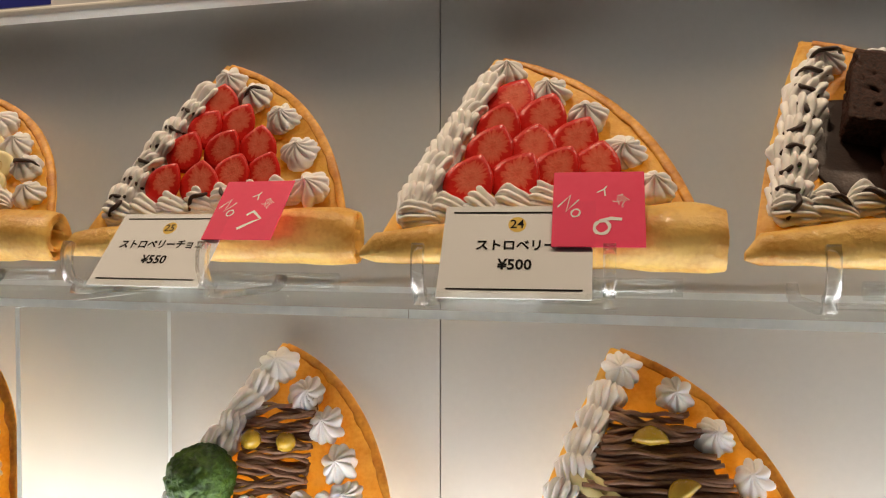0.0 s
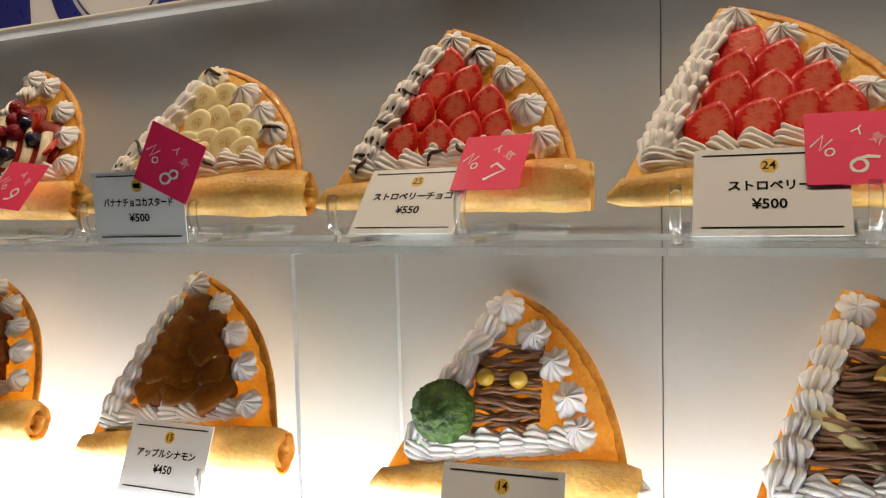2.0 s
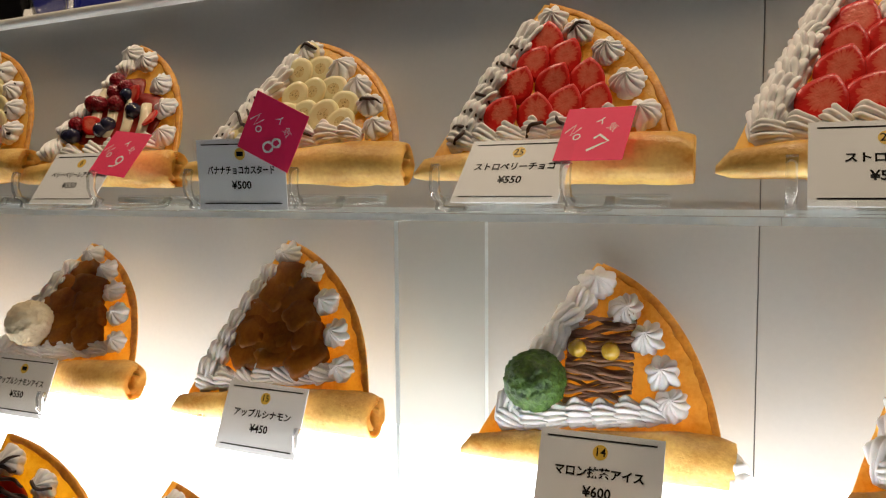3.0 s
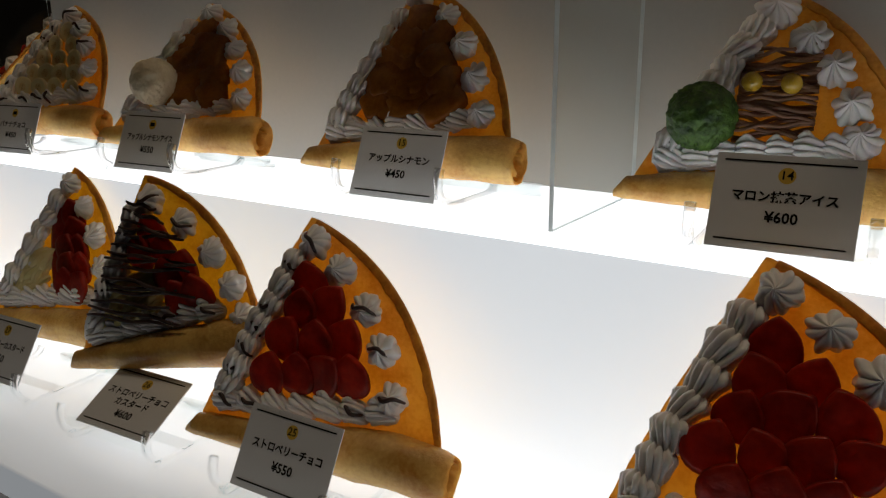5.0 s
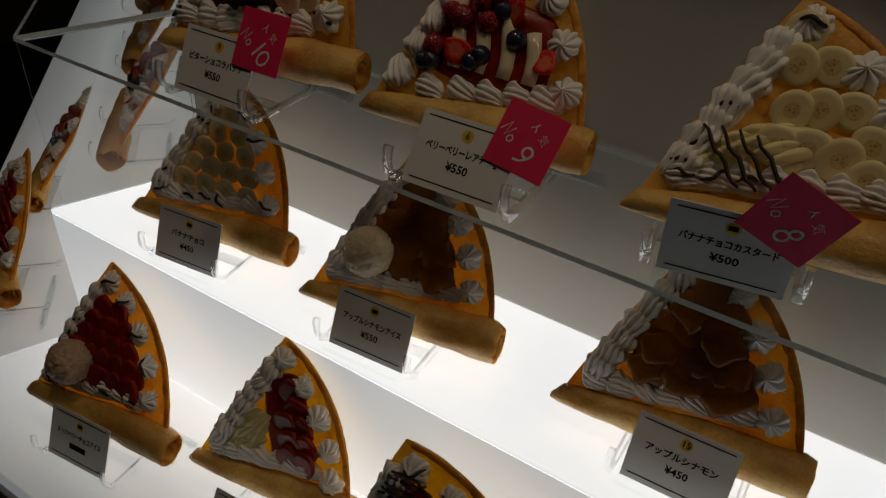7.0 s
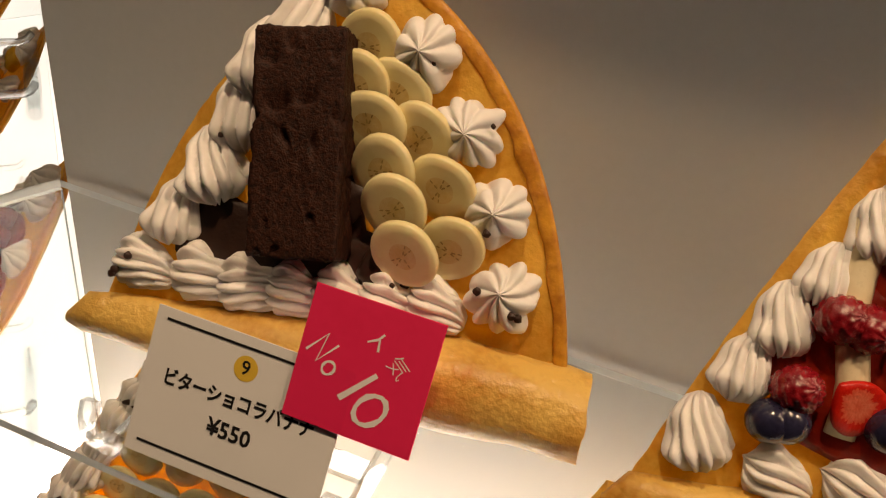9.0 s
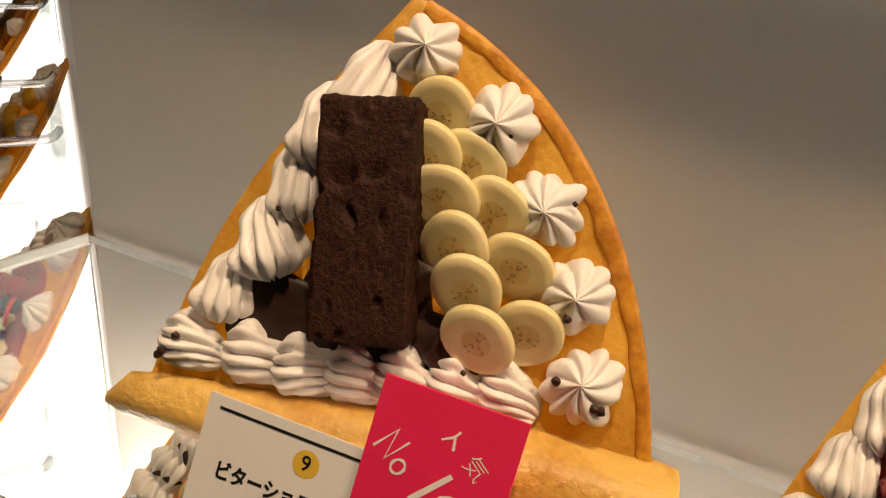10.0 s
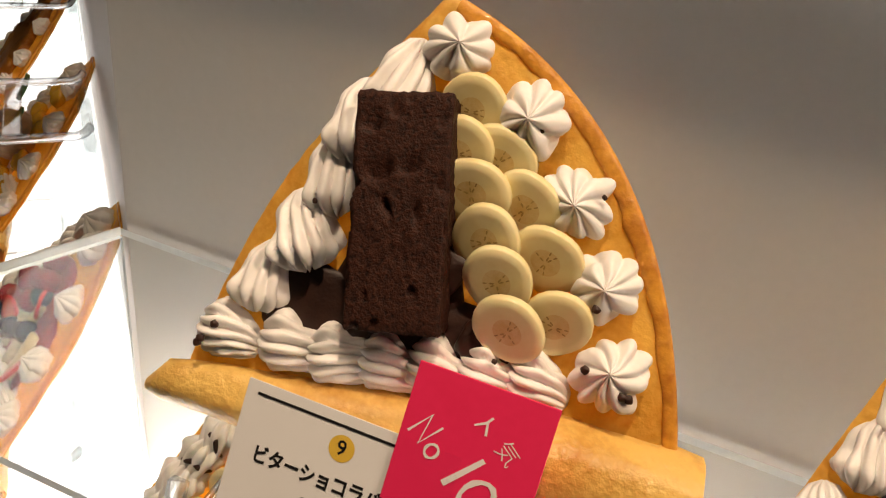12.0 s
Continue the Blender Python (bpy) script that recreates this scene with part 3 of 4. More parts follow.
def crepe_sheet(pl, seed, material):
    rows, cols = 34, 30

    def side(front):
        def fn(s, a):
            v = 0.012 + (pl.h - 0.012) * (s ** 0.9)
            v = min(v, pl.h - 0.0008)
            lo, hi = pl.left(v), pl.right(v)
            u = lo + (hi - lo) * a
            wob = 0.0016 * noise.noise(Vector((u * 26, v * 26, seed * 3.7))) + 0.0006 * noise.noise(Vector((u * 120, v * 120, seed)))
            rim = min(a, 1 - a) * (hi - lo)
            edge = 0.0024 * min(1, rim / 0.003)
            jag = 0.0007 * noise.noise(Vector((v * 190, seed * 5.1, 1 if a > 0.5 else 9))) if a in (0, 1) else 0
            return Vector((u + jag, wob + (-edge if front else edge), v))
        return grid(rows, cols, fn)
    v1, f1 = side(True)
    v2, f2 = side(False)
    V, F = joined([(v1, f1), (v2, [tuple(reversed(q)) for q in f2])])
    me = mesh_of("sheet", V, F, material)
    return me


def crepe_rim(pl, seed):
    """Upper fold of the sheet: a browned lip just inside the bowed edge."""
    rows = 40

    def fn(s, a):
        q = 0.03 + 0.87 * s
        x, z = pl.bow(q)
        x2, z2 = pl.bow(min(1, q + 0.01))
        d = Vector((x2 - x, 0, z2 - z)).normalized()
        inward = Vector((d.z, 0, -d.x))
        wide = 0.0075 * (0.75 + 0.25 * math.sin(math.pi * s)) + 0.0022 * noise.noise(Vector((s * 16, seed, 0)))
        ang = math.pi * a
        lift = 0.0019 + 0.0012 * noise.noise(Vector((s * 34, seed, 4)))
        return Vector((x, -0.0022, z)) + inward * (wide * (0.5 - 0.5 * math.cos(ang)) - 0.0006) + Vector((0, -lift * math.sin(ang) ** 0.6 if 0 < a < 1 else 0, 0))
    v, f = grid(rows, 9, fn)
    return mesh_of("folded_lip", v, f, CREPE_EDGE)


def crepe_roll(pl, seed, r1=0.0205, rv=0.72, ry=-0.003, foot=-0.004):
    """The rolled foot: a tapering spiral of sheet, open at its wide end."""
    turns, n, secs = 2.3, 46, 26
    outer = []

    def fn(s, a):
        u = foot + (pl.w - foot) * s
        r = 0.0085 * min(1, (s + 0.004) * 25) ** 0.5 + (r1 - 0.0085) * min(1, s * 1.3) ** 0.8
        r *= 1 - 0.10 * max(0, (s - 0.93) / 0.07) ** 2
        r *= 1 + 0.05 * noise.noise(Vector((s * 5, seed * 2.3, 0)))
        back = a > 0.5
        b = (1 - a) * 2 if back else a * 2
        ang = -math.pi * 0.22 + 2 * math.pi * turns * b
        wrap = b * turns
        rr = r * (1 - 0.05 * min(1, wrap) - 0.50 * max(0, wrap - 1) / (turns - 1)) - (r * 0.11 if back else 0)
        dent = 1 + 0.035 * noise.noise(Vector((s * 30, math.cos(ang) * 3 + seed, math.sin(ang) * 3))) + 0.13 * noise.noise(Vector((s * 6, math.cos(ang) * 1.2, math.sin(ang) * 1.2 + seed)))
        end = 0.0015 * noise.noise(Vector((ang, seed, 0))) if s == 1 else 0
        return Vector((u + end, ry + rr * dent * math.cos(ang) * 0.92, rv * r + rr * dent * math.sin(ang)))
    v, f = grid(secs, n * 2, fn, True)
    return mesh_of("rolled_foot", v, f, ROLL)


def drizzle_mesh(lines, r=0.0011, name="chocolate_drizzle"):
    return mesh_of(name, *joined([sweep(p, [r * (0.5 + 0.5 * math.sin(math.pi * min(1, max(0, (i + 0.7) / (len(p) + 0.4))))) for i in range(len(p))], 8) for p in lines]), CHOC)


def over_cream(rnd, u, v, ang, size, tall=0.0138):
    """A thread of sauce laid over a dollop."""
    c, s = math.cos(ang), math.sin(ang)
    out = []
    for i in range(9):
        k = i / 4 - 1
        y = -tall * math.sqrt(max(0.05, 1 - 0.80 * k * k)) - 0.0006
        w = 0.0014 * math.sin(4 * k + u * 700)
        out.append((u + size * k * c - w * s, y, v + size * k * s + w * c))
    return out


def crepe(name, label, L, R, A, fill, seed, n_left=7, n_right=5, n_low=7, drizzle=0.0, ros=None, left_at=None, low_at=None, rv=0.72, ry=-0.003, low_v=0.040, swell=0.004, fan=0, cream=0.96, sheet=CREPE, plump=1.14, foot=-0.004):
    """A display crepe between foot L, far roll end R and tip A (world), with its cream and filling."""
    L, R, A = Vector(L), Vector(R), Vector(A)
    d = R - L
    yaw = math.atan2(d.y, d.x)
    wide = d.length
    tilt = math.asin(max(-0.3, min(0.3, d.z / d.length)))
    a = Matrix.Rotation(-yaw, 3, "Z") @ (A - L)
    lean = math.atan2(a.y, a.z)
    h = math.hypot(a.y, a.z)
    u, v = a.x, h
    u, v = u * math.cos(tilt) + v * math.sin(tilt), v * math.cos(tilt) - u * math.sin(tilt)
    m = Matrix.Translation(L) @ Matrix.Rotation(yaw, 4, "Z") @ Matrix.Rotation(-lean, 4, "X") @ Matrix.Rotation(-tilt, 4, "Y")
    root = thing(name, label, "crepe", m, "display crepes")
    pl = Plan(u, v, wide, swell)
    rnd = random.Random(seed)
    part("sheet", crepe_sheet(pl, seed, sheet), root)
    part("folded_lip", crepe_rim(pl, seed), root, "browned folded lip")
    part("rolled_foot", crepe_roll(pl, seed, rv=rv, ry=ry, foot=foot), root, "golden rolled foot")
    threads = []

    def put(me, nm, u, v, turn=0.0, y=-0.002, size=1.0, face=0.0, lab="", spin=0.0):
        return part(nm, me, root, lab, pose(u, y, v) @ pose(0, 0, 0, 0, turn, 0) @ pose(0, 0, 0, face, 0, 0) @ pose(0, 0, 0, 0, spin, 0) @ Matrix.Scale(size, 4))
    rise = math.degrees(math.atan2(pl.h, pl.au))
    # cream up the straight edge
    if left_at:
        line = left_at
    else:
        line = []
        for i in range(n_left):
            vv = low_v - 0.002 + (pl.h - low_v - 0.026) * (i + 0.2) / n_left
            line.append((pl.left(vv) + 0.0145, vv))
    for uu, vv in line:
        uu, vv = uu + 0.001 * rnd.uniform(-1, 1), vv + 0.001 * rnd.uniform(-1, 1)
        put(rnd.choice(SHELLS), "shell", uu, vv, 180 - rise + fan + rnd.uniform(-14, 14), size=rnd.uniform(0.94, 1.12) * cream * plump, lab="piped cream shell")
        if rnd.random() < drizzle:
            threads.append(over_cream(rnd, uu, vv, radians(rnd.uniform(-60, 30)), 0.0095, 0.0130))
    # rosettes down the bowed edge
    for i in range(len(ros) if ros else n_right):
        if ros:
            uu, vv = ros[i]
        else:
            x, z = pl.bow(0.06 + 0.78 * i / max(1, n_right - 1))
            uu, vv = (pl.au + 0.011, pl.h - 0.026) if i == 0 else (x - 0.021, max(z - 0.008, low_v + 0.012))
        put(rnd.choice(ROSETTES), "rosette", uu, vv, rnd.uniform(0, 360), size=rnd.uniform(0.92, 1.06) * cream, lab="piped cream rosette")
        if rnd.random() < drizzle * 0.9:
            threads.append(over_cream(rnd, uu, vv, radians(rnd.uniform(-70, 50)), 0.0105, 0.0175))
    # cream along the foot
    if low_at:
        line = low_at
    else:
        lo_u, hi_u = pl.left(low_v) + 0.017, pl.right(low_v) - 0.048
        line = [(lo_u + (hi_u - lo_u) * i / max(1, n_low - 1), low_v - 0.007 + 0.016 * i / max(1, n_low - 1)) for i in range(n_low)]
    for uu, vv in line:
        vv += rnd.uniform(-1, 1) * 0.001
        put(rnd.choice(SHELLS), "shell", uu, vv, rnd.uniform(-12, 12) + 12, size=rnd.uniform(0.92, 1.08) * cream, lab="piped cream shell")
        if rnd.random() < drizzle:
            threads.append(over_cream(rnd, uu, vv, radians(rnd.uniform(-70, 70)), 0.0095, 0.0130))
    fill(root, pl, rnd, put, threads)
    if threads:
        for line in threads:
            part("chocolate_thread", drizzle_mesh([line], 0.0019 if len(line) == 12 else 0.0017), root, "dark chocolate thread")
    return root


# ---- fillings ----


def rows_of(pl, counts, v0, v1, pad=0.036):
    """Places in rows from the foot (v0) to the tip (v1)."""
    for i, c in enumerate(counts):
        v = v0 + (v1 - v0) * i / (len(counts) - 1)
        lo, hi = pl.left(v) + pad * 0.72, pl.right(v) - pad
        for j in range(c):
            yield i, lo + (hi - lo) * (j + 0.5) / c, v


def strawberries(places=None, glazed=False, counts=(5, 5, 4, 3, 2), v0=0.058, top=0.050, span=None, big=1.24):
    """Overlapping slices, the lower ones in front."""
    def fill(root, pl, rnd, put, threads):
        me = JAM_SLICE if glazed else STRAW_SLICE
        spots = places or [(u, v) for i, u, v in rows_of(pl, counts, v0, pl.h - top)]
        for u, v in spots:
            if span and not span[0] <= (u - pl.left(v)) / (pl.right(v) - pl.left(v)) <= span[1]:
                continue
            put(me, "strawberry_slice", u + rnd.uniform(-1, 1) * 0.0008, v + rnd.uniform(-1, 1) * 0.0008, rnd.uniform(-38, 38) if glazed else rnd.uniform(-4, 30), y=-0.0092 + 0.030 * (v - 0.05) - 0.0008 * rnd.random(), face=20 + rnd.uniform(-4, 4), size=rnd.uniform(0.92, 1.08) * (big * 0.95 if glazed else big))
    return fill


def bananas(places, step=0.0006, big=1.0, tip=22):
    def fill(root, pl, rnd, put, threads):
        for i, (u, v) in enumerate(places):
            put(BANANA_SLICE, "banana_slice", u, v, rnd.uniform(-14, 14), y=-0.0055 - step * (i % 3), face=tip, spin=rnd.uniform(0, 360), size=big * rnd.uniform(0.95, 1.05))
    return fill


def slab_mesh(name, w, t, h, seed):
    """Porous cake slab with crumbly faces and broken edges, back on y = 0."""
    bm = bmesh.new()
    bmesh.ops.create_cube(bm, size=1)
    bmesh.ops.subdivide_edges(bm, edges=bm.edges[:], cuts=41, use_grid_fill=True)
    for v in bm.verts:
        c = v.co.copy()
        p = Vector((c.x * w, c.y * t - t / 2, c.z * h))
        e = sum(1 for q in c if abs(q) > 0.49)
        n1 = noise.fractal(p * 260 + Vector((seed, 0, 0)), 0.6, 2.0, 4)
        hole = max(0.0, noise.noise(p * 150 + Vector((0, seed * 2, 0))) - 0.34) * 0.016
        d = Vector((c.x * w, c.y * t, c.z * h)).normalized()
        v.co = p + d * (0.0007 * n1 - hole - (0.0012 if e > 1 else 0))
    me = bpy.data.meshes.new(name)
    bm.to_mesh(me)
    bm.free()
    me.materials.append(CAKE)
    me.polygons.foreach_set("use_smooth", [True] * len(me.polygons))
    return me


def cake_and_banana(root, pl, rnd, put, threads):
    for u, v, w, h, k in ((0.053, 0.051, 0.046, 0.034, 3), (0.108, 0.052, 0.052, 0.030, 4), (0.085, 0.061, 0.056, 0.046, 5)):
        put(chunk_mesh("chocolate_sauce", CHOC, w, 0.005, h, k), "chocolate_sauce", u, v, 8, y=-0.001)
    put(slab_mesh("cake_slab", 0.0367, 0.024, 0.0898, 1), "cake_slab", 0.0836, 0.0955, -8.5, y=-0.004, lab="crumbly dark chocolate cake slab")
    right = ((0.1145, 0.1248), (0.1286, 0.1091), (0.1404, 0.0911), (0.1488, 0.0681))
    inner = ((0.1004, 0.1413), (0.0986, 0.1243), (0.1073, 0.1105), (0.1166, 0.0936), (0.1242, 0.0797), (0.1324, 0.0627))
    for i, (u, v) in enumerate(right + inner):
        deep = -0.0062 - 0.0006 * i if i < 4 else -0.0072 - 0.0013 * (i - 4)
        put(BANANA_SLICE, "banana_slice", u, v, 12 + rnd.uniform(-8, 8), y=deep, face=30, spin=rnd.uniform(0, 360), size=1.10 + 0.05 * rnd.random())
    for i, (u, v) in enumerate(((0.1195, 0.0534), (0.1050, 0.0774))):
        put(chunk_mesh("chocolate_smear", CHOC, 0.012, 0.006, 0.018, i + 7), "chocolate_smear", u, v, 20, y=-0.005, lab="dark chocolate smear beside the banana")
    for i, (u, v) in enumerate(((0.0109, 0.0269), (0.0118, 0.0288), (0.0165, 0.0358), (0.1808, 0.0461), (0.1782, 0.0465), (0.1630, 0.0531), (0.1621, 0.0761), (0.1281, 0.1370), (0.1294, 0.0480), (0.1560, 0.1173), (0.0471, 0.0928))):
        put(chunk_mesh("chocolate_crumb", CHOC, 0.0034 - 0.0012 * (i > 6), 0.003, 0.0032 - 0.0014 * (i > 6), i), "chocolate_crumb", u, v, rnd.uniform(0, 90), y=-0.0132)


def two_cakes(root, pl, rnd, put, threads):
    put(chunk_mesh("chocolate_sauce", CHOC, 0.070, 0.004, 0.085, 4), "chocolate_sauce", 0.075, 0.080, 0, y=-0.001)
    put(slab_mesh("cake_slab", 0.048, 0.021, 0.060, 2), "cake_slab", 0.088, 0.108, 14, y=-0.004, lab="crumbly dark chocolate cake slab")
    put(slab_mesh("cake_slab", 0.045, 0.021, 0.052, 3), "cake_slab", 0.100, 0.066, 8, y=-0.005, lab="crumbly dark chocolate cake slab")


CUSTARD_SHELL = [shell_mesh("custard_piping", 0.034, 0.0075, 0.0085, 5)]
CUSTARD_SHELL[0].materials[0] = CUSTARD


def custard_banana(root, pl, rnd, put, threads):
    for i in range(6):
        put(CUSTARD_SHELL[0], "custard_piping", 0.046 + 0.011 * i, 0.050 + 0.0075 * min(i, 3) - 0.003 * max(0, i - 3), -28, size=1.5, lab="piped yellow custard")
    bananas(((0.0816, 0.1468), (0.1046, 0.1273), (0.0833, 0.1239), (0.1255, 0.1008), (0.1055, 0.0973), (0.0880, 0.0930), (0.1426, 0.0805), (0.1048, 0.0700), (0.1258, 0.0674), (0.0860, 0.0680), (0.1450, 0.0580)), 0.0006, 1.12)(root, pl, rnd, put, threads)
    for i in range(4):
        threads.append([(0.036 + 0.012 * i + 0.0042 * k, -0.0165 - 0.001 * math.sin(k * 2.0), 0.068 - 0.0048 * k + 0.002 * math.sin(k * 1.7 + i)) for k in range(9)])


def ribbon(points, r, material, name):
    return mesh_of(name, *sweep(points, r, 10, 0.7), material)


def berries(root, pl, rnd, put, threads):
    put(chunk_mesh("berry_sauce", JAM, 0.110, 0.008, 0.070, 8), "berry_sauce", 0.100, 0.076, 0, y=-0.001)
    put(chunk_mesh("berry_sauce", JAM, 0.046, 0.007, 0.056, 9), "berry_sauce", 0.092, 0.106, 0, y=-0.001)
    for i in range(4):
        pts = [(0.072 + 0.022 * i - 0.0012 * k + 0.002 * math.sin(k), -0.0065 - 0.002 * math.sin(k * 0.5), 0.052 + 0.010 * k) for k in range(int(9 - 1.3 * i))]
        part("cream_cheese", ribbon(pts, 0.0062, CREAM_CHEESE, "cream_cheese"), root, "smooth pale cream cheese stripe")
    for u, v in ((0.0699, 0.0928), (0.0521, 0.0648), (0.0603, 0.0935), (0.0926, 0.0922), (0.0806, 0.1234), (0.0960, 0.1140), (0.0850, 0.1080)):
        put(RASP, "raspberry", u, v, rnd.uniform(0, 180), y=-0.012, face=60, size=1.0)
    for u, v in ((0.0462, 0.0509), (0.0933, 0.0655), (0.0520, 0.0525), (0.1195, 0.0836), (0.0871, 0.0589), (0.1020, 0.1040)):
        put(BLUE_B, "blueberry", u, v, rnd.uniform(0, 180), y=-0.011, size=1.1)
    for u, v, tn in ((0.0717, 0.0659, -60), (0.1128, 0.1051, 40), (0.1496, 0.0700, 120)):
        put(STRAW_SLICE, "strawberry_piece", u, v, tn, y=-0.012, face=26, size=0.82)


CREAM_CHEESE = surf("cream_cheese", (0.84, 0.74, 0.52), (0.78, 0.66, 0.42), 60, 0.3, 0.1, coat=0.4)


def strands(u0, u1, v0, v1, n):
    def fill(root, pl, rnd, put, threads):
        for i in range(n):
            v = v0 + (v1 - v0) * i / (n - 1) + rnd.uniform(-1, 1) * 0.003
            lo, hi = max(u0, pl.left(v) + 0.024), min(u1, pl.right(v) - 0.036)
            if hi - lo < 0.012:
                continue
            ph, sl = rnd.uniform(0, 6), rnd.uniform(-0.7, 0.7)
            pts = [(lo + (hi - lo) * k / 12, -0.005 - 0.0022 * (i % 4) - 0.0012 * math.sin(k * 0.9 + ph), v + 0.0009 * math.sin(k * 1.1 + ph) + sl * (k - 6) * 0.002) for k in range(13)]
            part("chestnut_strand", ribbon(pts, 0.0016, CHESTNUT_CREAM, "chestnut_strand"), root)
    return fill


def nut_half_mesh():
    """Half of a candied chestnut: round back, flat cut below."""
    def fn(s, a):
        q, e = 2 * math.pi * a, math.pi / 2 * min(1.0, s * 1.25)
        r = math.cos(e) if s < 0.8 else 0.0
        if s == 0:
            r = 0.0
        return Vector((0.0125 * r * math.cos(q), 0.0085 * r * math.sin(q), 0.0130 * math.sin(e) * (1 + 0.05 * math.sin(3 * q)) if s else 0.0))
    v, f = grid(13, 24, fn, True)
    return mesh_of("chestnut_half", v, f, CHESTNUT)


def chestnut(root, pl, rnd, put, threads):
    put(chunk_mesh("chestnut_bed", CHESTNUT_CREAM, 0.085, 0.006, 0.085, 5), "chestnut_bed", 0.096, 0.082, -12, y=-0.001)
    strands(0.03, 0.16, 0.046, pl.h - 0.052, 64)(root, pl, rnd, put, threads)
    half = nut_half_mesh()
    put(half, "chestnut_half", 0.0960, 0.1100, 0, y=-0.015, lab="candied yellow chestnut half")
    put(half, "chestnut_half", 0.1180, 0.0770, -35, y=-0.015, lab="candied yellow chestnut half")
    for i in range(3):
        put(CUSTARD_SHELL[0], "custard_piping", 0.058 + 0.009 * i, 0.082 - 0.008 * i, 40, size=1.5, lab="piped pale custard")


def matcha(root, pl, rnd, put, threads):
    strands(0.076, 0.130, 0.056, 0.118, 40)(root, pl, rnd, put, threads)
    put(NUT, "chestnut_half", 0.0850, 0.0920, 0, y=-0.015, size=0.9, lab="candied yellow chestnut")
    put(NUT, "chestnut_half", 0.1120, 0.0915, 40, y=-0.015, size=0.9, lab="candied yellow chestnut")
    put(SCOOPS[MATCHA.name], "ice_scoop", 0.0545, 0.0610, 0, y=-0.020, lab="green matcha ice scoop")
    part("rosette", ROSETTES[0], root, "cream at the roll's open end", pose(pl.w - 0.004, -0.006, 0.008, 0, 0, 90))


def apples(scoop=None):
    def fill(root, pl, rnd, put, threads):
        put(chunk_mesh("compote_bed", APPLE, 0.094, 0.016, 0.066, 9), "compote_bed", 0.098, 0.078, -6, y=-0.001, lab="amber apple compote")
        put(chunk_mesh("compote_bed", APPLE, 0.048, 0.013, 0.060, 10), "compote_bed", 0.094, 0.122, 0, y=-0.001, lab="amber apple compote")
        for i, u, v in rows_of(pl, (3, 3, 2, 2, 1), 0.060, pl.h - 0.042, 0.040):
            put(rnd.choice(APPLES), "apple_piece", u, v, rnd.uniform(-40, 40), y=-0.0035 - 0.002 * rnd.random(), size=rnd.uniform(1.1, 1.35))
        if scoop:
            put(SCOOPS[scoop.name], "ice_scoop", 0.068, 0.064, 0, y=-0.022, lab="round ice scoop")
    return fill


def banana_choco(root, pl, rnd, put, threads):
    bananas([(u, v) for i, u, v in rows_of(pl, (4, 4, 3, 2, 1), 0.056, pl.h - 0.045)][::-1])(root, pl, rnd, put, threads)


def straw_scoop(root, pl, rnd, put, threads):
    strawberries(glazed=True)(root, pl, rnd, put, threads)
    put(SCOOPS[CHOC_ICE.name], "ice_scoop", 0.062, 0.062, 0, y=-0.022, lab="beige ice scoop")


def straw_custard(root, pl, rnd, put, threads):
    put(chunk_mesh("strawberry_glaze", JAM, 0.050, 0.007, 0.105, 6), "strawberry_glaze", 0.112, 0.092, -12, y=-0.001, lab="glossy red strawberry glaze")
    strawberries(glazed=True, span=(0.48, 1))(root, pl, rnd, put, threads)
    for i in range(9):
        put(CUSTARD_SHELL[0], "custard_piping", 0.050 + 0.011 * (i % 3) + 0.006 * (i // 3), 0.050 + 0.014 * (i // 3), -50 + rnd.uniform(-30, 30), size=1.05, lab="piped yellow custard")


def straw_heavy(root, pl, rnd, put, threads):
    for i in range(9):
        put(CUSTARD_SHELL[0], "custard_piping", 0.050 + 0.018 * (i % 3) + 0.008 * (i // 3), 0.044 + 0.013 * (i // 3), -26 + rnd.uniform(-12, 12), size=1.2, lab="piped yellow custard")
    strawberries(((0.105, 0.118), (0.094, 0.100), (0.118, 0.098), (0.140, 0.082), (0.122, 0.078), (0.152, 0.062), (0.134, 0.058)), glazed=True)(root, pl, rnd, put, threads)
    for i in range(15):
        v = 0.044 + 0.0068 * i
        lo, hi = pl.left(v) + 0.010, min(pl.right(v) - 0.030, pl.left(v) + 0.105 + 0.012 * math.sin(i * 2.1))
        fall = 0.016 + 0.006 * math.sin(i * 1.7)
        pts = [(lo + (hi - lo) * k / 11, -0.0155 - 0.0016 * math.sin(k * 1.3 + i), max(0.030, v + 0.004 - fall * k / 11 + 0.0014 * math.sin(k * 0.9 + i * 2))) for k in range(12)]
        threads.append(pts)


def mango_mint(root, pl, rnd, put, threads):
    for i, u, v in rows_of(pl, (4, 3, 3, 2), 0.046, pl.h - 0.05):
        put(rnd.choice(MANGOES), "mango_piece", u, v, rnd.uniform(-40, 40), y=-0.006)
    put(SCOOPS[CHOC_ICE.name], "ice_scoop", 0.10, 0.085, 0, y=-0.022, lab="round beige ice scoop")
    leaf = mesh_of("mint_leaf", *grid(9, 7, lambda s, a: Vector(((a - 0.5) * 0.018 * math.sin(math.pi * (0.06 + 0.9 * s)), -0.004 * math.cos(math.pi * (a - 0.5)) - 0.004 * s, s * 0.028))), MINT)
    for u, v, tn in ((0.075, 0.11, -30), (0.085, 0.06, 50), (0.12, 0.10, 20)):
        put(leaf, "mint_leaf", u, v, tn, y=-0.030, lab="green mint leaf")


# ---- stand and price card ----
LINES_W = 0.076


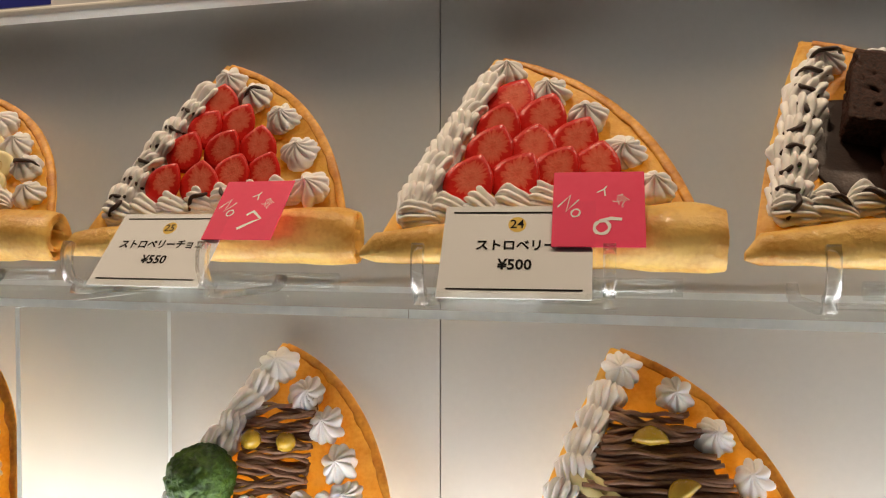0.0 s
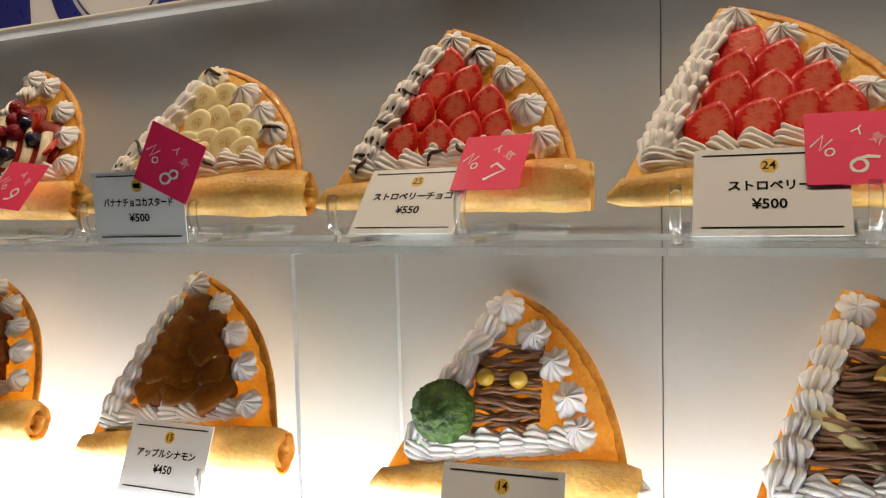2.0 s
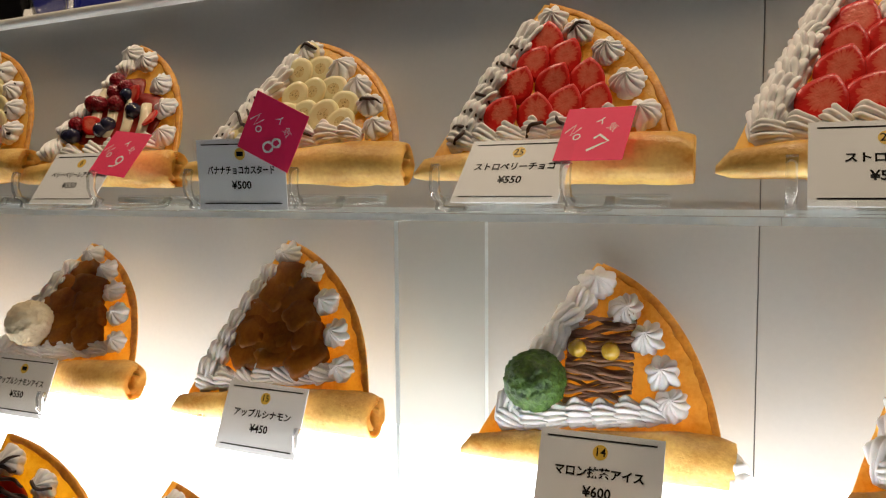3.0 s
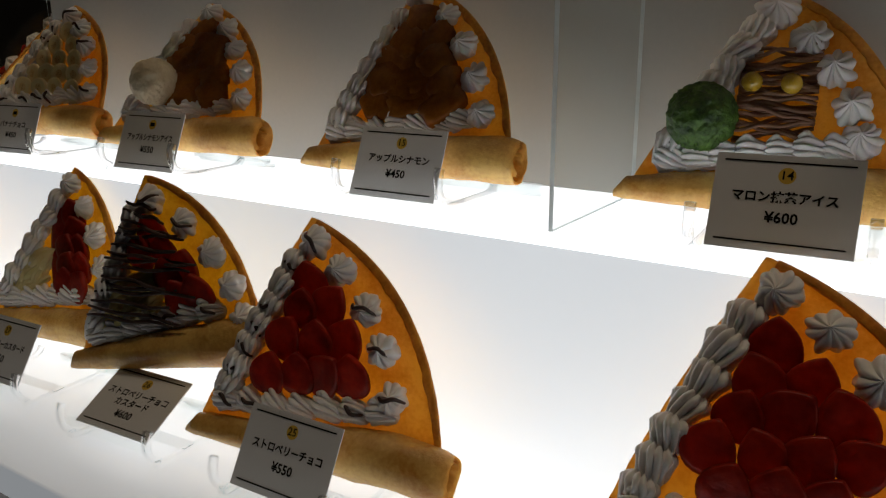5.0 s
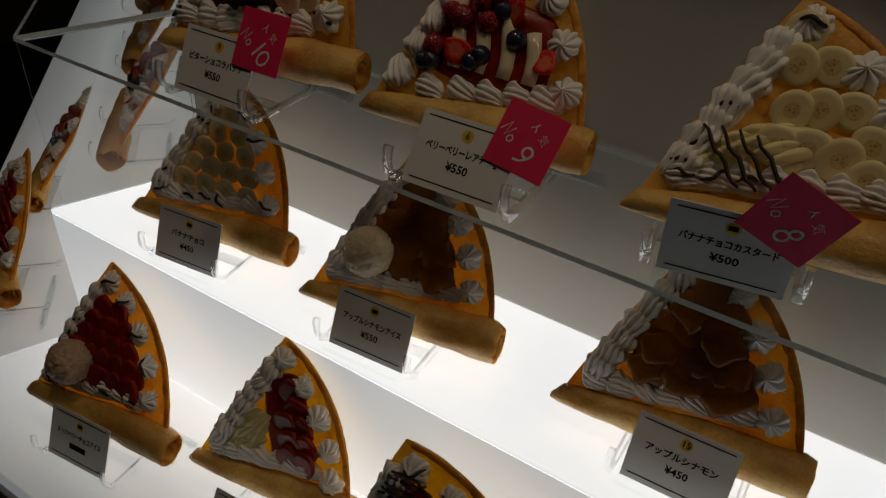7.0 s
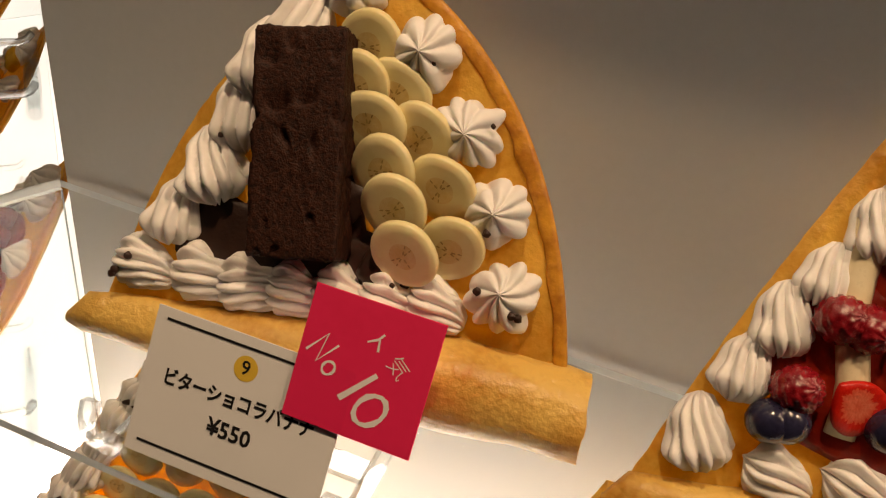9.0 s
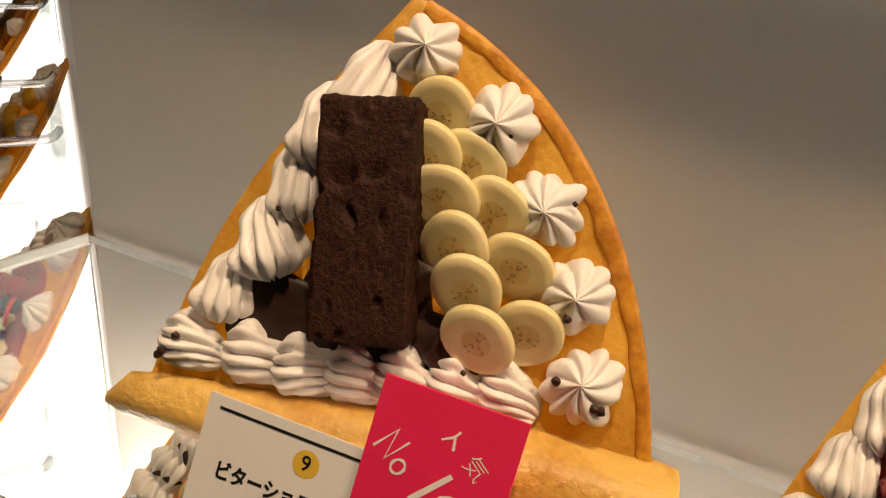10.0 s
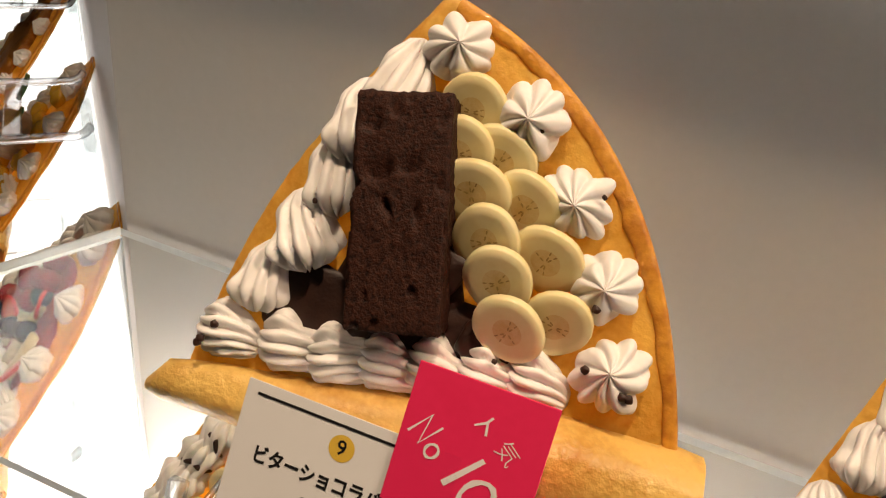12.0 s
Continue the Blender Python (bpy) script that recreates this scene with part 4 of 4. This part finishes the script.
def flat_bar(points, wide, thick, x):
    """A bent strip in the plane x = const: rectangle section, thick in that plane, wide across it."""
    pts = [Vector(p) for p in points]
    V, F = [], []
    for i, p in enumerate(pts):
        d = (pts[min(i + 1, len(pts) - 1)] - pts[max(i - 1, 0)]).normalized()
        n = Vector((0, -d.z, d.y)) * thick / 2
        for sx, sn in ((-1, -1), (1, -1), (1, 1), (-1, 1)):
            V.append(Vector((x + sx * wide / 2, p.y, p.z)) + n * sn)
    for i in range(len(pts) - 1):
        for j in range(4):
            k = (j + 1) % 4
            F.append((i * 4 + j, i * 4 + k, (i + 1) * 4 + k, (i + 1) * 4 + j))
    F.append((3, 2, 1, 0))
    e = (len(pts) - 1) * 4
    F.append((e, e + 1, e + 2, e + 3))
    return V, F


def stand_master():
    root = thing("crepe_stand", "clear acrylic stand with hooked arms under the crepe", "stand", pose(0, 0, 0), "crepe stands")
    prof = [(0, -0.006, 0.036), (0, -0.0085, 0.030), (0, -0.009, 0.020), (0, -0.006, 0.012), (0, 0.001, 0.0085), (0, -0.002, 0.004), (0, 0.012, 0.0022), (0, 0.045, 0.0022), (0, 0.078, 0.0022), (0, 0.084, 0.0045), (0, 0.0885, 0.010)]
    for x in (-0.052, 0.052):
        me = mesh_of("arm", *flat_bar(prof, 0.0068, 0.0045, x), MOULDED)
        part("arm", me, root).visible_shadow = False
    part("cross_bar", box_mesh("cross_bar", -0.049, 0.049, 0.030, 0.042, 0.0005, 0.0035, MOULDED, 0.0006), root).visible_shadow = False
    n = 20
    V, F = [], []
    for r in (0.0058, 0.0040):
        for x in (-0.012, 0.098):
            V += [Vector((x, 0.086 + r * math.cos(2 * math.pi * j / n), 0.0075 + r * math.sin(2 * math.pi * j / n))) for j in range(n)]
    for j in range(n):
        k = (j + 1) % n
        F += [(j, k, n + k, n + j), (2 * n + k, 2 * n + j, 3 * n + j, 3 * n + k), (k, j, 2 * n + j, 2 * n + k), (n + j, n + k, 3 * n + k, 3 * n + j)]
    part("back_tube", mesh_of("back_tube", V, F, TUBE), root, "clear acrylic tube").visible_shadow = False
    return root


STAND = None


def stand(x, y, z, yaw=0.0):
    global STAND
    if STAND is None:
        STAND = stand_master()
        STAND.matrix_basis = pose(x, y, z, 0, 0, yaw)
        return STAND
    return copy_thing(STAND, pose(x, y, z, 0, 0, yaw))


CARD_W, CARD_H = 0.086, 0.0613


def card(num_at, text, price, number="", tilt=33, yaw=0.0, z_base=None, second="", with_stand=True, near=(0.003, -0.009, 0.001)):
    """Price card in a clear holder; num_at is where the number's disc sits in the world."""
    p = Vector(num_at) + Vector(near)
    m = Matrix.Translation(p) @ Matrix.Rotation(radians(yaw), 4, "Z") @ Matrix.Rotation(radians(-tilt), 4, "X")
    root = thing("price_card", "white price card with black lettering in clear acrylic holder", "price card", m, "price cards")
    top, h = 0.21 * CARD_H, CARD_H
    sheet = part("paper", box_mesh("paper", -CARD_W / 2, CARD_W / 2, 0.0, 0.0008, top - h, top, PAPER), root)
    part("disc", mesh_of("disc", [Vector((0.0052 * math.cos(a * math.pi / 14), -0.00015, 0.0052 * math.sin(a * math.pi / 14))) for a in range(28)], [tuple(range(28))], GOLD_INK, False), sheet, "yellow number disc")
    for zz in (top - 0.0045, top - h + 0.0055):
        part("rule", box_mesh("rule", -LINES_W / 2, LINES_W / 2, -0.00025, -0.00005, zz - 0.0005, zz + 0.0005, INK), sheet)
    if number:
        lettering("number", number, 0.0082, INK, sheet, 0, 0, -0.00030, bold=0.0001)
    else:
        part("number_bar", box_mesh("number_bar", -0.0032, 0.0032, -0.0004, -0.0002, -0.002, 0.002, INK), sheet)
    if second:
        lettering("lettering", text, 0.0080, INK, sheet, 0, -0.0122, bold=0.0002, width=0.074)
        lettering("lettering", second, 0.0080, INK, sheet, 0, -0.0212, bold=0.0002, width=0.074)
        zz = -0.0320
    else:
        lettering("lettering", text, 0.0078, INK, sheet, 0, -0.0145, bold=0.00024, width=0.066)
        zz = -0.0272
    if price:
        lettering("price", price, 0.0094, INK, sheet, 0, zz, bold=0.00022)
    else:
        part("price_bar", box_mesh("price_bar", -0.012, 0.012, -0.0006, -0.0002, zz - 0.0032, zz + 0.0032, INK), sheet)
    ob = part("holder", box_mesh("holder", -CARD_W / 2 - 0.0015, CARD_W / 2 + 0.0015, -0.0034, -0.0024, top - h - 0.001, top + 0.001, HOLDER), root, "clear acrylic holder sheet")
    ob.visible_shadow = False
    ob = part("foot_bar", box_mesh("foot_bar", -CARD_W / 2 - 0.001, CARD_W / 2 + 0.001, -0.010, 0.006, top - h - 0.0065, top - h - 0.0012, ACRYLIC, 0.001), root, "clear acrylic foot")
    ob.visible_shadow = False
    if with_stand and z_base is not None:
        b = m @ Vector((0, 0, top - h))
        stand(b.x, b.y + 0.002, z_base, yaw)
    return root


def oval(cx, cz, rx, rz, a0=0, a1=360, n=14):
    return tuple((cx + rx * math.cos(radians(a0 + (a1 - a0) * i / n)), cz + rz * math.sin(radians(a0 + (a1 - a0) * i / n))) for i in range(n + 1))


NO_MARK = (((-0.55, -0.45), (-0.5, 0.5), (-0.05, -0.4), (0.0, 0.55)), oval(0.38, -0.18, 0.2, 0.24))
DIGITS = {
    "6": (((0.30, 0.5), (0.0, 0.28), (-0.22, -0.05)) + oval(0.02, -0.2, 0.25, 0.27, 150, 500),),
    "7": (((-0.36, 0.10), (-0.32, 0.42), (0.28, 0.44), (0.16, 0.1), (-0.02, -0.55)),),
    "8": (oval(0, 0.26, 0.2, 0.24, 270, 630) + oval(0, -0.26, 0.25, 0.28, 90, -270),),
    "9": (oval(-0.04, 0.2, 0.25, 0.25, 20, 380) + ((0.2, 0.0), (0.12, -0.3), (-0.12, -0.55)),),
    "10": (((-0.34, 0.56), (-0.36, -0.5)), oval(0.24, 0.0, 0.30, 0.42, 60, 425)),
}


def handwriting(name, lines, size, wide, parent, x, z, turn):
    """Marker strokes on local -y: each line of points a flat ribbon with a little uneven width."""
    c, q = math.cos(radians(turn)), math.sin(radians(turn))
    V, F = [], []
    for line in lines:
        pts = [Vector((x + size * (a * c + b * q), z + size * (b * c - a * q))) for a, b in line]
        o = len(V)
        for i, p in enumerate(pts):
            d = (pts[min(i + 1, len(pts) - 1)] - pts[max(i - 1, 0)]).normalized()
            n = Vector((-d.y, d.x)) * wide * (0.5 + 0.12 * math.sin(i * 1.9))
            V += [Vector((p.x + n.x, -0.00062, p.y + n.y)), Vector((p.x - n.x, -0.00062, p.y - n.y))]
        F += [(o + 2 * i, o + 2 * i + 1, o + 2 * i + 3, o + 2 * i + 2) for i in range(len(pts) - 1)]
    return part(name, mesh_of(name, V, F, WHITE_INK, False), parent)


def pink(root_card, number, dx=0.044, dz=0.010, turn=0.0, size=1.0):
    """Pink ranking card tucked into a price card's holder."""
    m = root_card.matrix_basis @ pose(dx, -0.0014, dz) @ pose(0, 0, 0, 0, turn, 0) @ Matrix.Scale(size, 4)
    root = thing("ranking_card", "pink ranking card with white handwritten marks", "card", m, "ranking cards")
    s = 0.026
    sheet = part("paper", box_mesh("paper", -s, s, -0.0004, 0.0004, -s, s, PINK, 0.0002, 1), root)
    handwriting("lettering", NO_MARK, 0.0115, 0.0010, sheet, -0.0150, 0.001, 38)
    handwriting("lettering", (((0, 0.5), (-0.05, 0.05), (-0.4, -0.5)), ((0, 0.1), (0.4, -0.45))), 0.0068, 0.0008, sheet, 0.003, 0.0125, 30)
    lettering("lettering", "気", 0.0085, WHITE_INK, sheet, 0.0125, 0.0050, -0.00062, 38, bold=-0.0001)
    handwriting("numeral", DIGITS[number], 0.0165, 0.0019, sheet, 0.004, -0.0105, 42)
    return root

# ---- the display, upper shelf ----
crepe("strawberry_crepe", "golden display crepe with strawberry slices and white cream", (-0.143, 0.446, 1.351), (0.067, 0.466, 1.351), (-0.088, 0.570, 1.495), strawberries(((0.0836, 0.1323), (0.1055, 0.1145), (0.0773, 0.1083), (0.1270, 0.0924), (0.1001, 0.0852), (0.0721, 0.0843), (0.1406, 0.0680), (0.1158, 0.0640), (0.0911, 0.0598), (0.0607, 0.0553))), 1, n_left=9, ros=((0.0772, 0.1610), (0.1087, 0.1394), (0.1343, 0.1147), (0.1558, 0.0824), (0.1749, 0.0501)))
crepe("strawberry_chocolate_crepe", "golden display crepe with strawberry slices and chocolate-threaded cream", (-0.385, 0.475, 1.351), (-0.170, 0.497, 1.350), (-0.312, 0.571, 1.503), strawberries(((0.0930, 0.1295), (0.1118, 0.1115), (0.0859, 0.1077), (0.1311, 0.0889), (0.1049, 0.0852), (0.0748, 0.0856), (0.1406, 0.0660), (0.1162, 0.0640), (0.0936, 0.0573), (0.0663, 0.0550)), big=1.12), 2, drizzle=0.6, ros=((0.0931, 0.1515), (0.1183, 0.1356), (0.1435, 0.1147), (0.1636, 0.0825), (0.1767, 0.0517)))
crepe("banana_chocolate_custard_crepe", "golden display crepe with banana slices, custard and chocolate threads", (-0.616, 0.445, 1.353), (-0.401, 0.478, 1.351), (-0.556, 0.562, 1.490), custard_banana, 3, drizzle=0.7, ros=((0.0846, 0.1525), (0.1259, 0.1273), (0.1491, 0.1023), (0.1679, 0.0780), (0.1800, 0.0511)))
crepe("berry_cheese_crepe", "golden display crepe with mixed berries and cream cheese", (-0.864, 0.458, 1.352), (-0.664, 0.48, 1.35), (-0.801, 0.564, 1.508), berries, 4, fan=155, cream=0.98, plump=1.0, ros=((0.0759, 0.1675), (0.1020, 0.1539), (0.1374, 0.1214), (0.1569, 0.0887), (0.1702, 0.0527)), left_at=((0.0765, 0.1516), (0.0666, 0.1293), (0.0541, 0.1083), (0.0434, 0.0875), (0.0328, 0.0654), (0.0244, 0.0378)), low_at=((0.0555, 0.0320), (0.0844, 0.0361), (0.1079, 0.0391), (0.1315, 0.0421), (0.1550, 0.0451)))
crepe("bitter_chocolate_banana_crepe", "golden display crepe with chocolate cake slab and banana slices", (-1.0950, 0.4460, 1.3560), (-0.8820, 0.4710, 1.3630), (-1.0334, 0.5469, 1.5188), cake_and_banana, 5, foot=-0.013, rv=0.55, ry=-0.002, swell=0.0145, fan=150, cream=1.04, plump=1.12, ros=((0.0889, 0.1618), (0.1221, 0.1419), (0.1455, 0.1141), (0.1642, 0.0858), (0.1729, 0.0519)), left_at=((0.0685, 0.1444), (0.0572, 0.1264), (0.0493, 0.1030), (0.0424, 0.0795), (0.0288, 0.0577)), low_at=((0.0192, 0.0329), (0.0475, 0.0339), (0.0680, 0.0342), (0.0890, 0.0359), (0.1084, 0.0373), (0.1270, 0.0408), (0.1468, 0.0424)))
crepe("chocolate_cake_crepe", "golden display crepe with chocolate cake and chocolate-threaded cream", (0.080, 0.455, 1.351), (0.292, 0.475, 1.351), (0.119, 0.565, 1.494), two_cakes, 6, drizzle=0.9)
# ---- lit step ----
crepe("chestnut_crepe", "golden display crepe with chestnut cream strands and candied chestnuts", (-0.066, 0.470, 1.125), (0.146, 0.490, 1.125), (-0.003, 0.567, 1.285), chestnut, 7, ros=((0.0787, 0.1653), (0.1127, 0.1474), (0.1374, 0.1185), (0.1597, 0.0930), (0.1730, 0.0600)))
crepe("chestnut_matcha_crepe", "golden display crepe with green matcha ice and chestnut cream", (-0.345, 0.478, 1.125), (-0.138, 0.508, 1.122), (-0.263, 0.572, 1.278), matcha, 8, n_left=7, cream=1.04, ros=((0.0959, 0.1523), (0.1198, 0.1296), (0.1396, 0.1064), (0.1535, 0.0792), (0.1618, 0.0540)))
crepe("apple_cinnamon_crepe", "golden display crepe with amber apple compote and cream", (-0.648, 0.456, 1.128), (-0.430, 0.470, 1.131), (-0.573, 0.540, 1.292), apples(), 9, ros=((0.0922, 0.1630), (0.1226, 0.1438), (0.1475, 0.1165), (0.1641, 0.0855), (0.1779, 0.0535)))
crepe("apple_cinnamon_ice_crepe", "golden display crepe with apple compote and pale vanilla ice", (-0.928, 0.430, 1.133), (-0.714, 0.460, 1.134), (-0.862, 0.540, 1.281), apples(VANILLA), 10, ros=((0.0980, 0.1567), (0.1270, 0.1377), (0.1465, 0.1141), (0.1640, 0.0870), (0.1753, 0.0545)))
crepe("banana_chocolate_crepe", "golden display crepe with banana slices and chocolate threads", (-1.187, 0.431, 1.135), (-0.973, 0.458, 1.134), (-1.120, 0.540, 1.285), banana_choco, 11, drizzle=0.5, ros=((0.0930, 0.1580), (0.1190, 0.1400), (0.1400, 0.1163), (0.1591, 0.0856), (0.1756, 0.0520)))
# ---- lit deck ----
crepe("strawberry_chocolate_crepe", "golden display crepe with glazed strawberries and chocolate-threaded cream", (-0.617, 0.275, 0.938), (-0.398, 0.322, 0.928), (-0.554, 0.359, 1.107), strawberries(((0.0843, 0.1353), (0.1078, 0.1201), (0.0832, 0.1146), (0.1258, 0.0975), (0.1015, 0.0931), (0.0735, 0.0904), (0.1343, 0.0721), (0.1152, 0.0685), (0.0903, 0.0655), (0.0650, 0.0620)), glazed=True), 12, drizzle=0.6, ros=((0.0826, 0.1650), (0.1089, 0.1473), (0.1353, 0.1210), (0.1549, 0.0931), (0.1702, 0.0596)))
crepe("strawberry_custard_chocolate_crepe", "golden display crepe with strawberries, custard and heavy chocolate threads", (-0.785, 0.284, 0.951), (-0.572, 0.322, 0.992), (-0.731, 0.338, 1.128), straw_heavy, 13, drizzle=0.3, sheet=CREPE_YELLOW, low_v=0.036, ros=((0.1058, 0.1430), (0.1395, 0.1194), (0.1673, 0.0914), (0.1863, 0.0620), (0.1950, 0.0350)))
crepe("strawberry_custard_crepe", "golden display crepe with glazed strawberries and yellow custard", (-0.996, 0.308, 0.944), (-0.792, 0.335, 0.948), (-0.914, 0.385, 1.113), straw_custard, 14, sheet=CREPE_YELLOW, ros=((0.1001, 0.1593), (0.1265, 0.1360), (0.1478, 0.1090), (0.1650, 0.0780), (0.1743, 0.0450)))
crepe("strawberry_ice_crepe", "golden display crepe with glazed strawberries and beige ice", (-1.215, 0.261, 0.957), (-1.005, 0.283, 0.956), (-1.166, 0.371, 1.104), straw_scoop, 15, drizzle=0.5, ros=((0.0729, 0.1600), (0.1011, 0.1437), (0.1286, 0.1179), (0.1535, 0.0882), (0.1673, 0.0540)))
crepe("strawberry_crepe", "golden display crepe with glazed strawberries and white cream", (-0.288, 0.296, 0.945), (-0.058, 0.316, 0.943), (-0.216, 0.384, 1.119), strawberries(((0.0919, 0.1425), (0.1135, 0.1252), (0.0849, 0.1218), (0.1310, 0.1086), (0.1052, 0.1045), (0.0782, 0.1002), (0.1440, 0.0870), (0.1190, 0.0840), (0.0930, 0.0810), (0.0664, 0.0791), (0.1300, 0.0640), (0.1040, 0.0610), (0.0780, 0.0590)), glazed=True), 16, ros=((0.0883, 0.1723), (0.1183, 0.1534), (0.1440, 0.1305), (0.1640, 0.1066), (0.1760, 0.0760), (0.1850, 0.0500)))
# ---- turned wing ----


def wing_point(along, y, z):
    x, yy = bend(y, along)
    return (x, yy, z)


def wing_crepe(name, label, along, y, z, fill, seed, yaw=-45, deep=0.122, **more):
    """A crepe on the turned wing, its roll's far end nearest the bend."""
    R = Vector(wing_point(along, y, z))
    d = Vector((math.cos(radians(yaw)), math.sin(radians(yaw)), 0))
    n = Vector((-d.y, d.x, 0))
    L = R - d * 0.212
    A = L + d * 0.075 + n * deep + Vector((0, 0, 0.152))
    crepe(name, label, L, R, A, fill, seed, **more)


wing_crepe("scoop_crepe", "golden display crepe with beige ice and cream rosettes", 0.055, 0.300, 0.950, straw_scoop, 17, -24, 0.088)
wing_crepe("berry_crepe", "golden display crepe with mixed berries and cream", 0.015, 0.460, 1.135, berries, 18, -45)
wing_crepe("mango_mint_crepe", "golden display crepe with mango, ice and mint leaves", 0.31, 0.456, 1.135, mango_mint, 19, -45)
wing_crepe("mango_mint_crepe", "golden display crepe with mango, ice and mint leaves", 0.20, 0.452, 1.352, mango_mint, 20, -45)
wing_crepe("strawberry_crepe", "golden display crepe with glazed strawberries and cream", 0.50, 0.452, 1.352, strawberries(glazed=True), 21, -45)
wing_crepe("berry_crepe", "golden display crepe with mixed berries and cream", 0.30, 0.282, 0.950, berries, 22, -45)
wing_crepe("apple_crepe", "golden display crepe with apple compote and cream", 0.60, 0.449, 1.135, apples(), 24, -45)
for al, yy, zz in ((0.70, 0.42, MID_Z), (0.22, 0.474, SHELF_Z), (0.52, 0.474, SHELF_Z), (0.13, 0.44, MID_Z), (0.42, 0.44, MID_Z), (0.16, 0.25, DECK_Z), (0.42, 0.25, DECK_Z)):
    wx, wy = bend(yy, al)
    stand(wx, wy, zz, -45)

# ---- price cards ----
TOP = SHELF_Z
pink(card((-0.052, 0.451, 1.371), "ストロベリー", "¥500", "24", yaw=4, z_base=TOP), "6", dx=0.046)
pink(card((-0.294, 0.469, 1.369), "ストロベリーチョコ", "¥550", "25", tilt=40, yaw=-3, z_base=TOP), "7", dx=0.056, dz=0.015)
pink(card((-0.541, 0.440, 1.373), "バナナチョコカスタード", "¥500", "", tilt=-5, yaw=10, z_base=TOP), "8", dx=0.034, dz=0.018, turn=27)
pink(card((-0.751, 0.448, 1.369), "ベリーベリーレアチーズ", "¥550", "6", tilt=36, yaw=2, z_base=TOP), "9", dx=0.047, turn=8)
pink(card((-1.011, 0.4335, 1.378), "ビターショコラバナナ", "¥550", "9", tilt=29, yaw=1, z_base=TOP, near=(0, 0, 0)), "10", dx=0.046, dz=0.0155, size=1.02)
stand(0.165, 0.425, TOP, 3)
card((-0.220, 0.431, 1.156), "マロン抹茶アイス", "¥600", "14", tilt=24, yaw=4, z_base=MID_Z, near=(0.004, -0.008, 0.005))
card((-0.529, 0.450, 1.153), "アップルシナモン", "¥450", "15", tilt=24, yaw=2, z_base=MID_Z, near=(0.004, -0.008, 0.005))
card((-0.836, 0.434, 1.153), "アップルシナモンアイス", "¥550", "", tilt=24, yaw=4, z_base=MID_Z, near=(0.004, -0.008, 0.005))
card((-1.089, 0.431, 1.153), "バナナチョコ", "¥450", "", tilt=22, yaw=6, z_base=MID_Z, near=(0.004, -0.008, 0.005))
card((-0.510, 0.284, 0.963), "ストロベリーチョコ", "¥550", "25", tilt=30, yaw=2, z_base=DECK_Z, near=(0.004, -0.008, 0.005))
card((-0.689, 0.293, 0.952), "ストロベリーチョコ", "¥600", "26", tilt=60, yaw=4, near=(0.004, -0.008, 0.005), z_base=DECK_Z, second="カスタード")
card((-0.883, 0.281, 0.966), "ストロベリーカスタード", "¥550", "27", tilt=32, yaw=4, z_base=DECK_Z, near=(0.004, -0.008, 0.005))
card((-1.118, 0.262, 0.962), "ストロベリーチョコアイス", "", "", tilt=24, yaw=6, z_base=DECK_Z, near=(0.004, -0.008, 0.005))
stand(-0.185, 0.285, DECK_Z, 4)
stand(0.03, 0.425, MID_Z, 3)

# ---- on the ledge ----


def ring(r0, r1, z=0.0, n=64):
    V = [Vector((r * math.cos(2 * math.pi * j / n), z, r * math.sin(2 * math.pi * j / n))) for r in (r0, r1) for j in range(n)]
    return V, [(j, (j + 1) % n, n + (j + 1) % n, n + j) for j in range(n)]


sign = thing("sign_board", "white and blue printed box with round emblem on the ledge", "sign", pose(-0.83, 0.74, LEDGE_Z))
part("board", box_mesh("board", -0.20, 0.20, 0.0, 0.10, 0.0, 0.26, WHITE_BOX, 0.003), sign)
part("side_panel", box_mesh("side_panel", -0.40, -0.203, 0.002, 0.10, 0.0, 0.26, BLUE, 0.003), sign, "blue printed side")
em = part("emblem", mesh_of("emblem", *ring(0.095, 0.130), BLUE, False), sign, "blue ring emblem", pose(-0.03, -0.002, 0.125))
part("emblem_line", mesh_of("emblem_line", *ring(0.086, 0.089), BLUE, False), sign, "", pose(-0.03, -0.002, 0.125))
part("print_band", box_mesh("print_band", 0.10, 0.199, -0.002, -0.0005, 0.06, 0.26, BLUE), sign)
cup = thing("glass_tumbler", "clear glass tumbler standing on the ledge", "glass", pose(-1.08, 0.66, LEDGE_Z))
prof = [(0.0, 0.004), (0.030, 0.004), (0.034, 0.05), (0.038, 0.09), (0.040, 0.092), (0.041, 0.09), (0.037, 0.05), (0.033, 0.0), (0.0, 0.0)]
part("bowl", mesh_of("bowl", *grid(len(prof), 28, lambda s, a: Vector((prof[round(s * 8)][0] * math.cos(2 * math.pi * a), prof[round(s * 8)][0] * math.sin(2 * math.pi * a), prof[round(s * 8)][1])), True), GLASS), cup)
post = thing("brass_post", "brass post on the ledge", "post", pose(-0.44, 0.66, LEDGE_Z))
part("shaft", mesh_of("shaft", *sweep([(0, 0, 0), (0, 0, 0.2), (0, 0, 0.4)], 0.022, 20), BRASS), post)
carton = thing("carton", "small white carton on the ledge", "box", data=box_mesh("carton", -0.36, -0.27, 0.62, 0.70, LEDGE_Z + 0.0005, LEDGE_Z + 0.10, WHITE_BOX, 0.002))
carton = thing("carton", "small white carton on the ledge", "box", data=box_mesh("carton", -0.25, -0.16, 0.63, 0.71, LEDGE_Z + 0.0005, LEDGE_Z + 0.11, WHITE_BOX, 0.002))
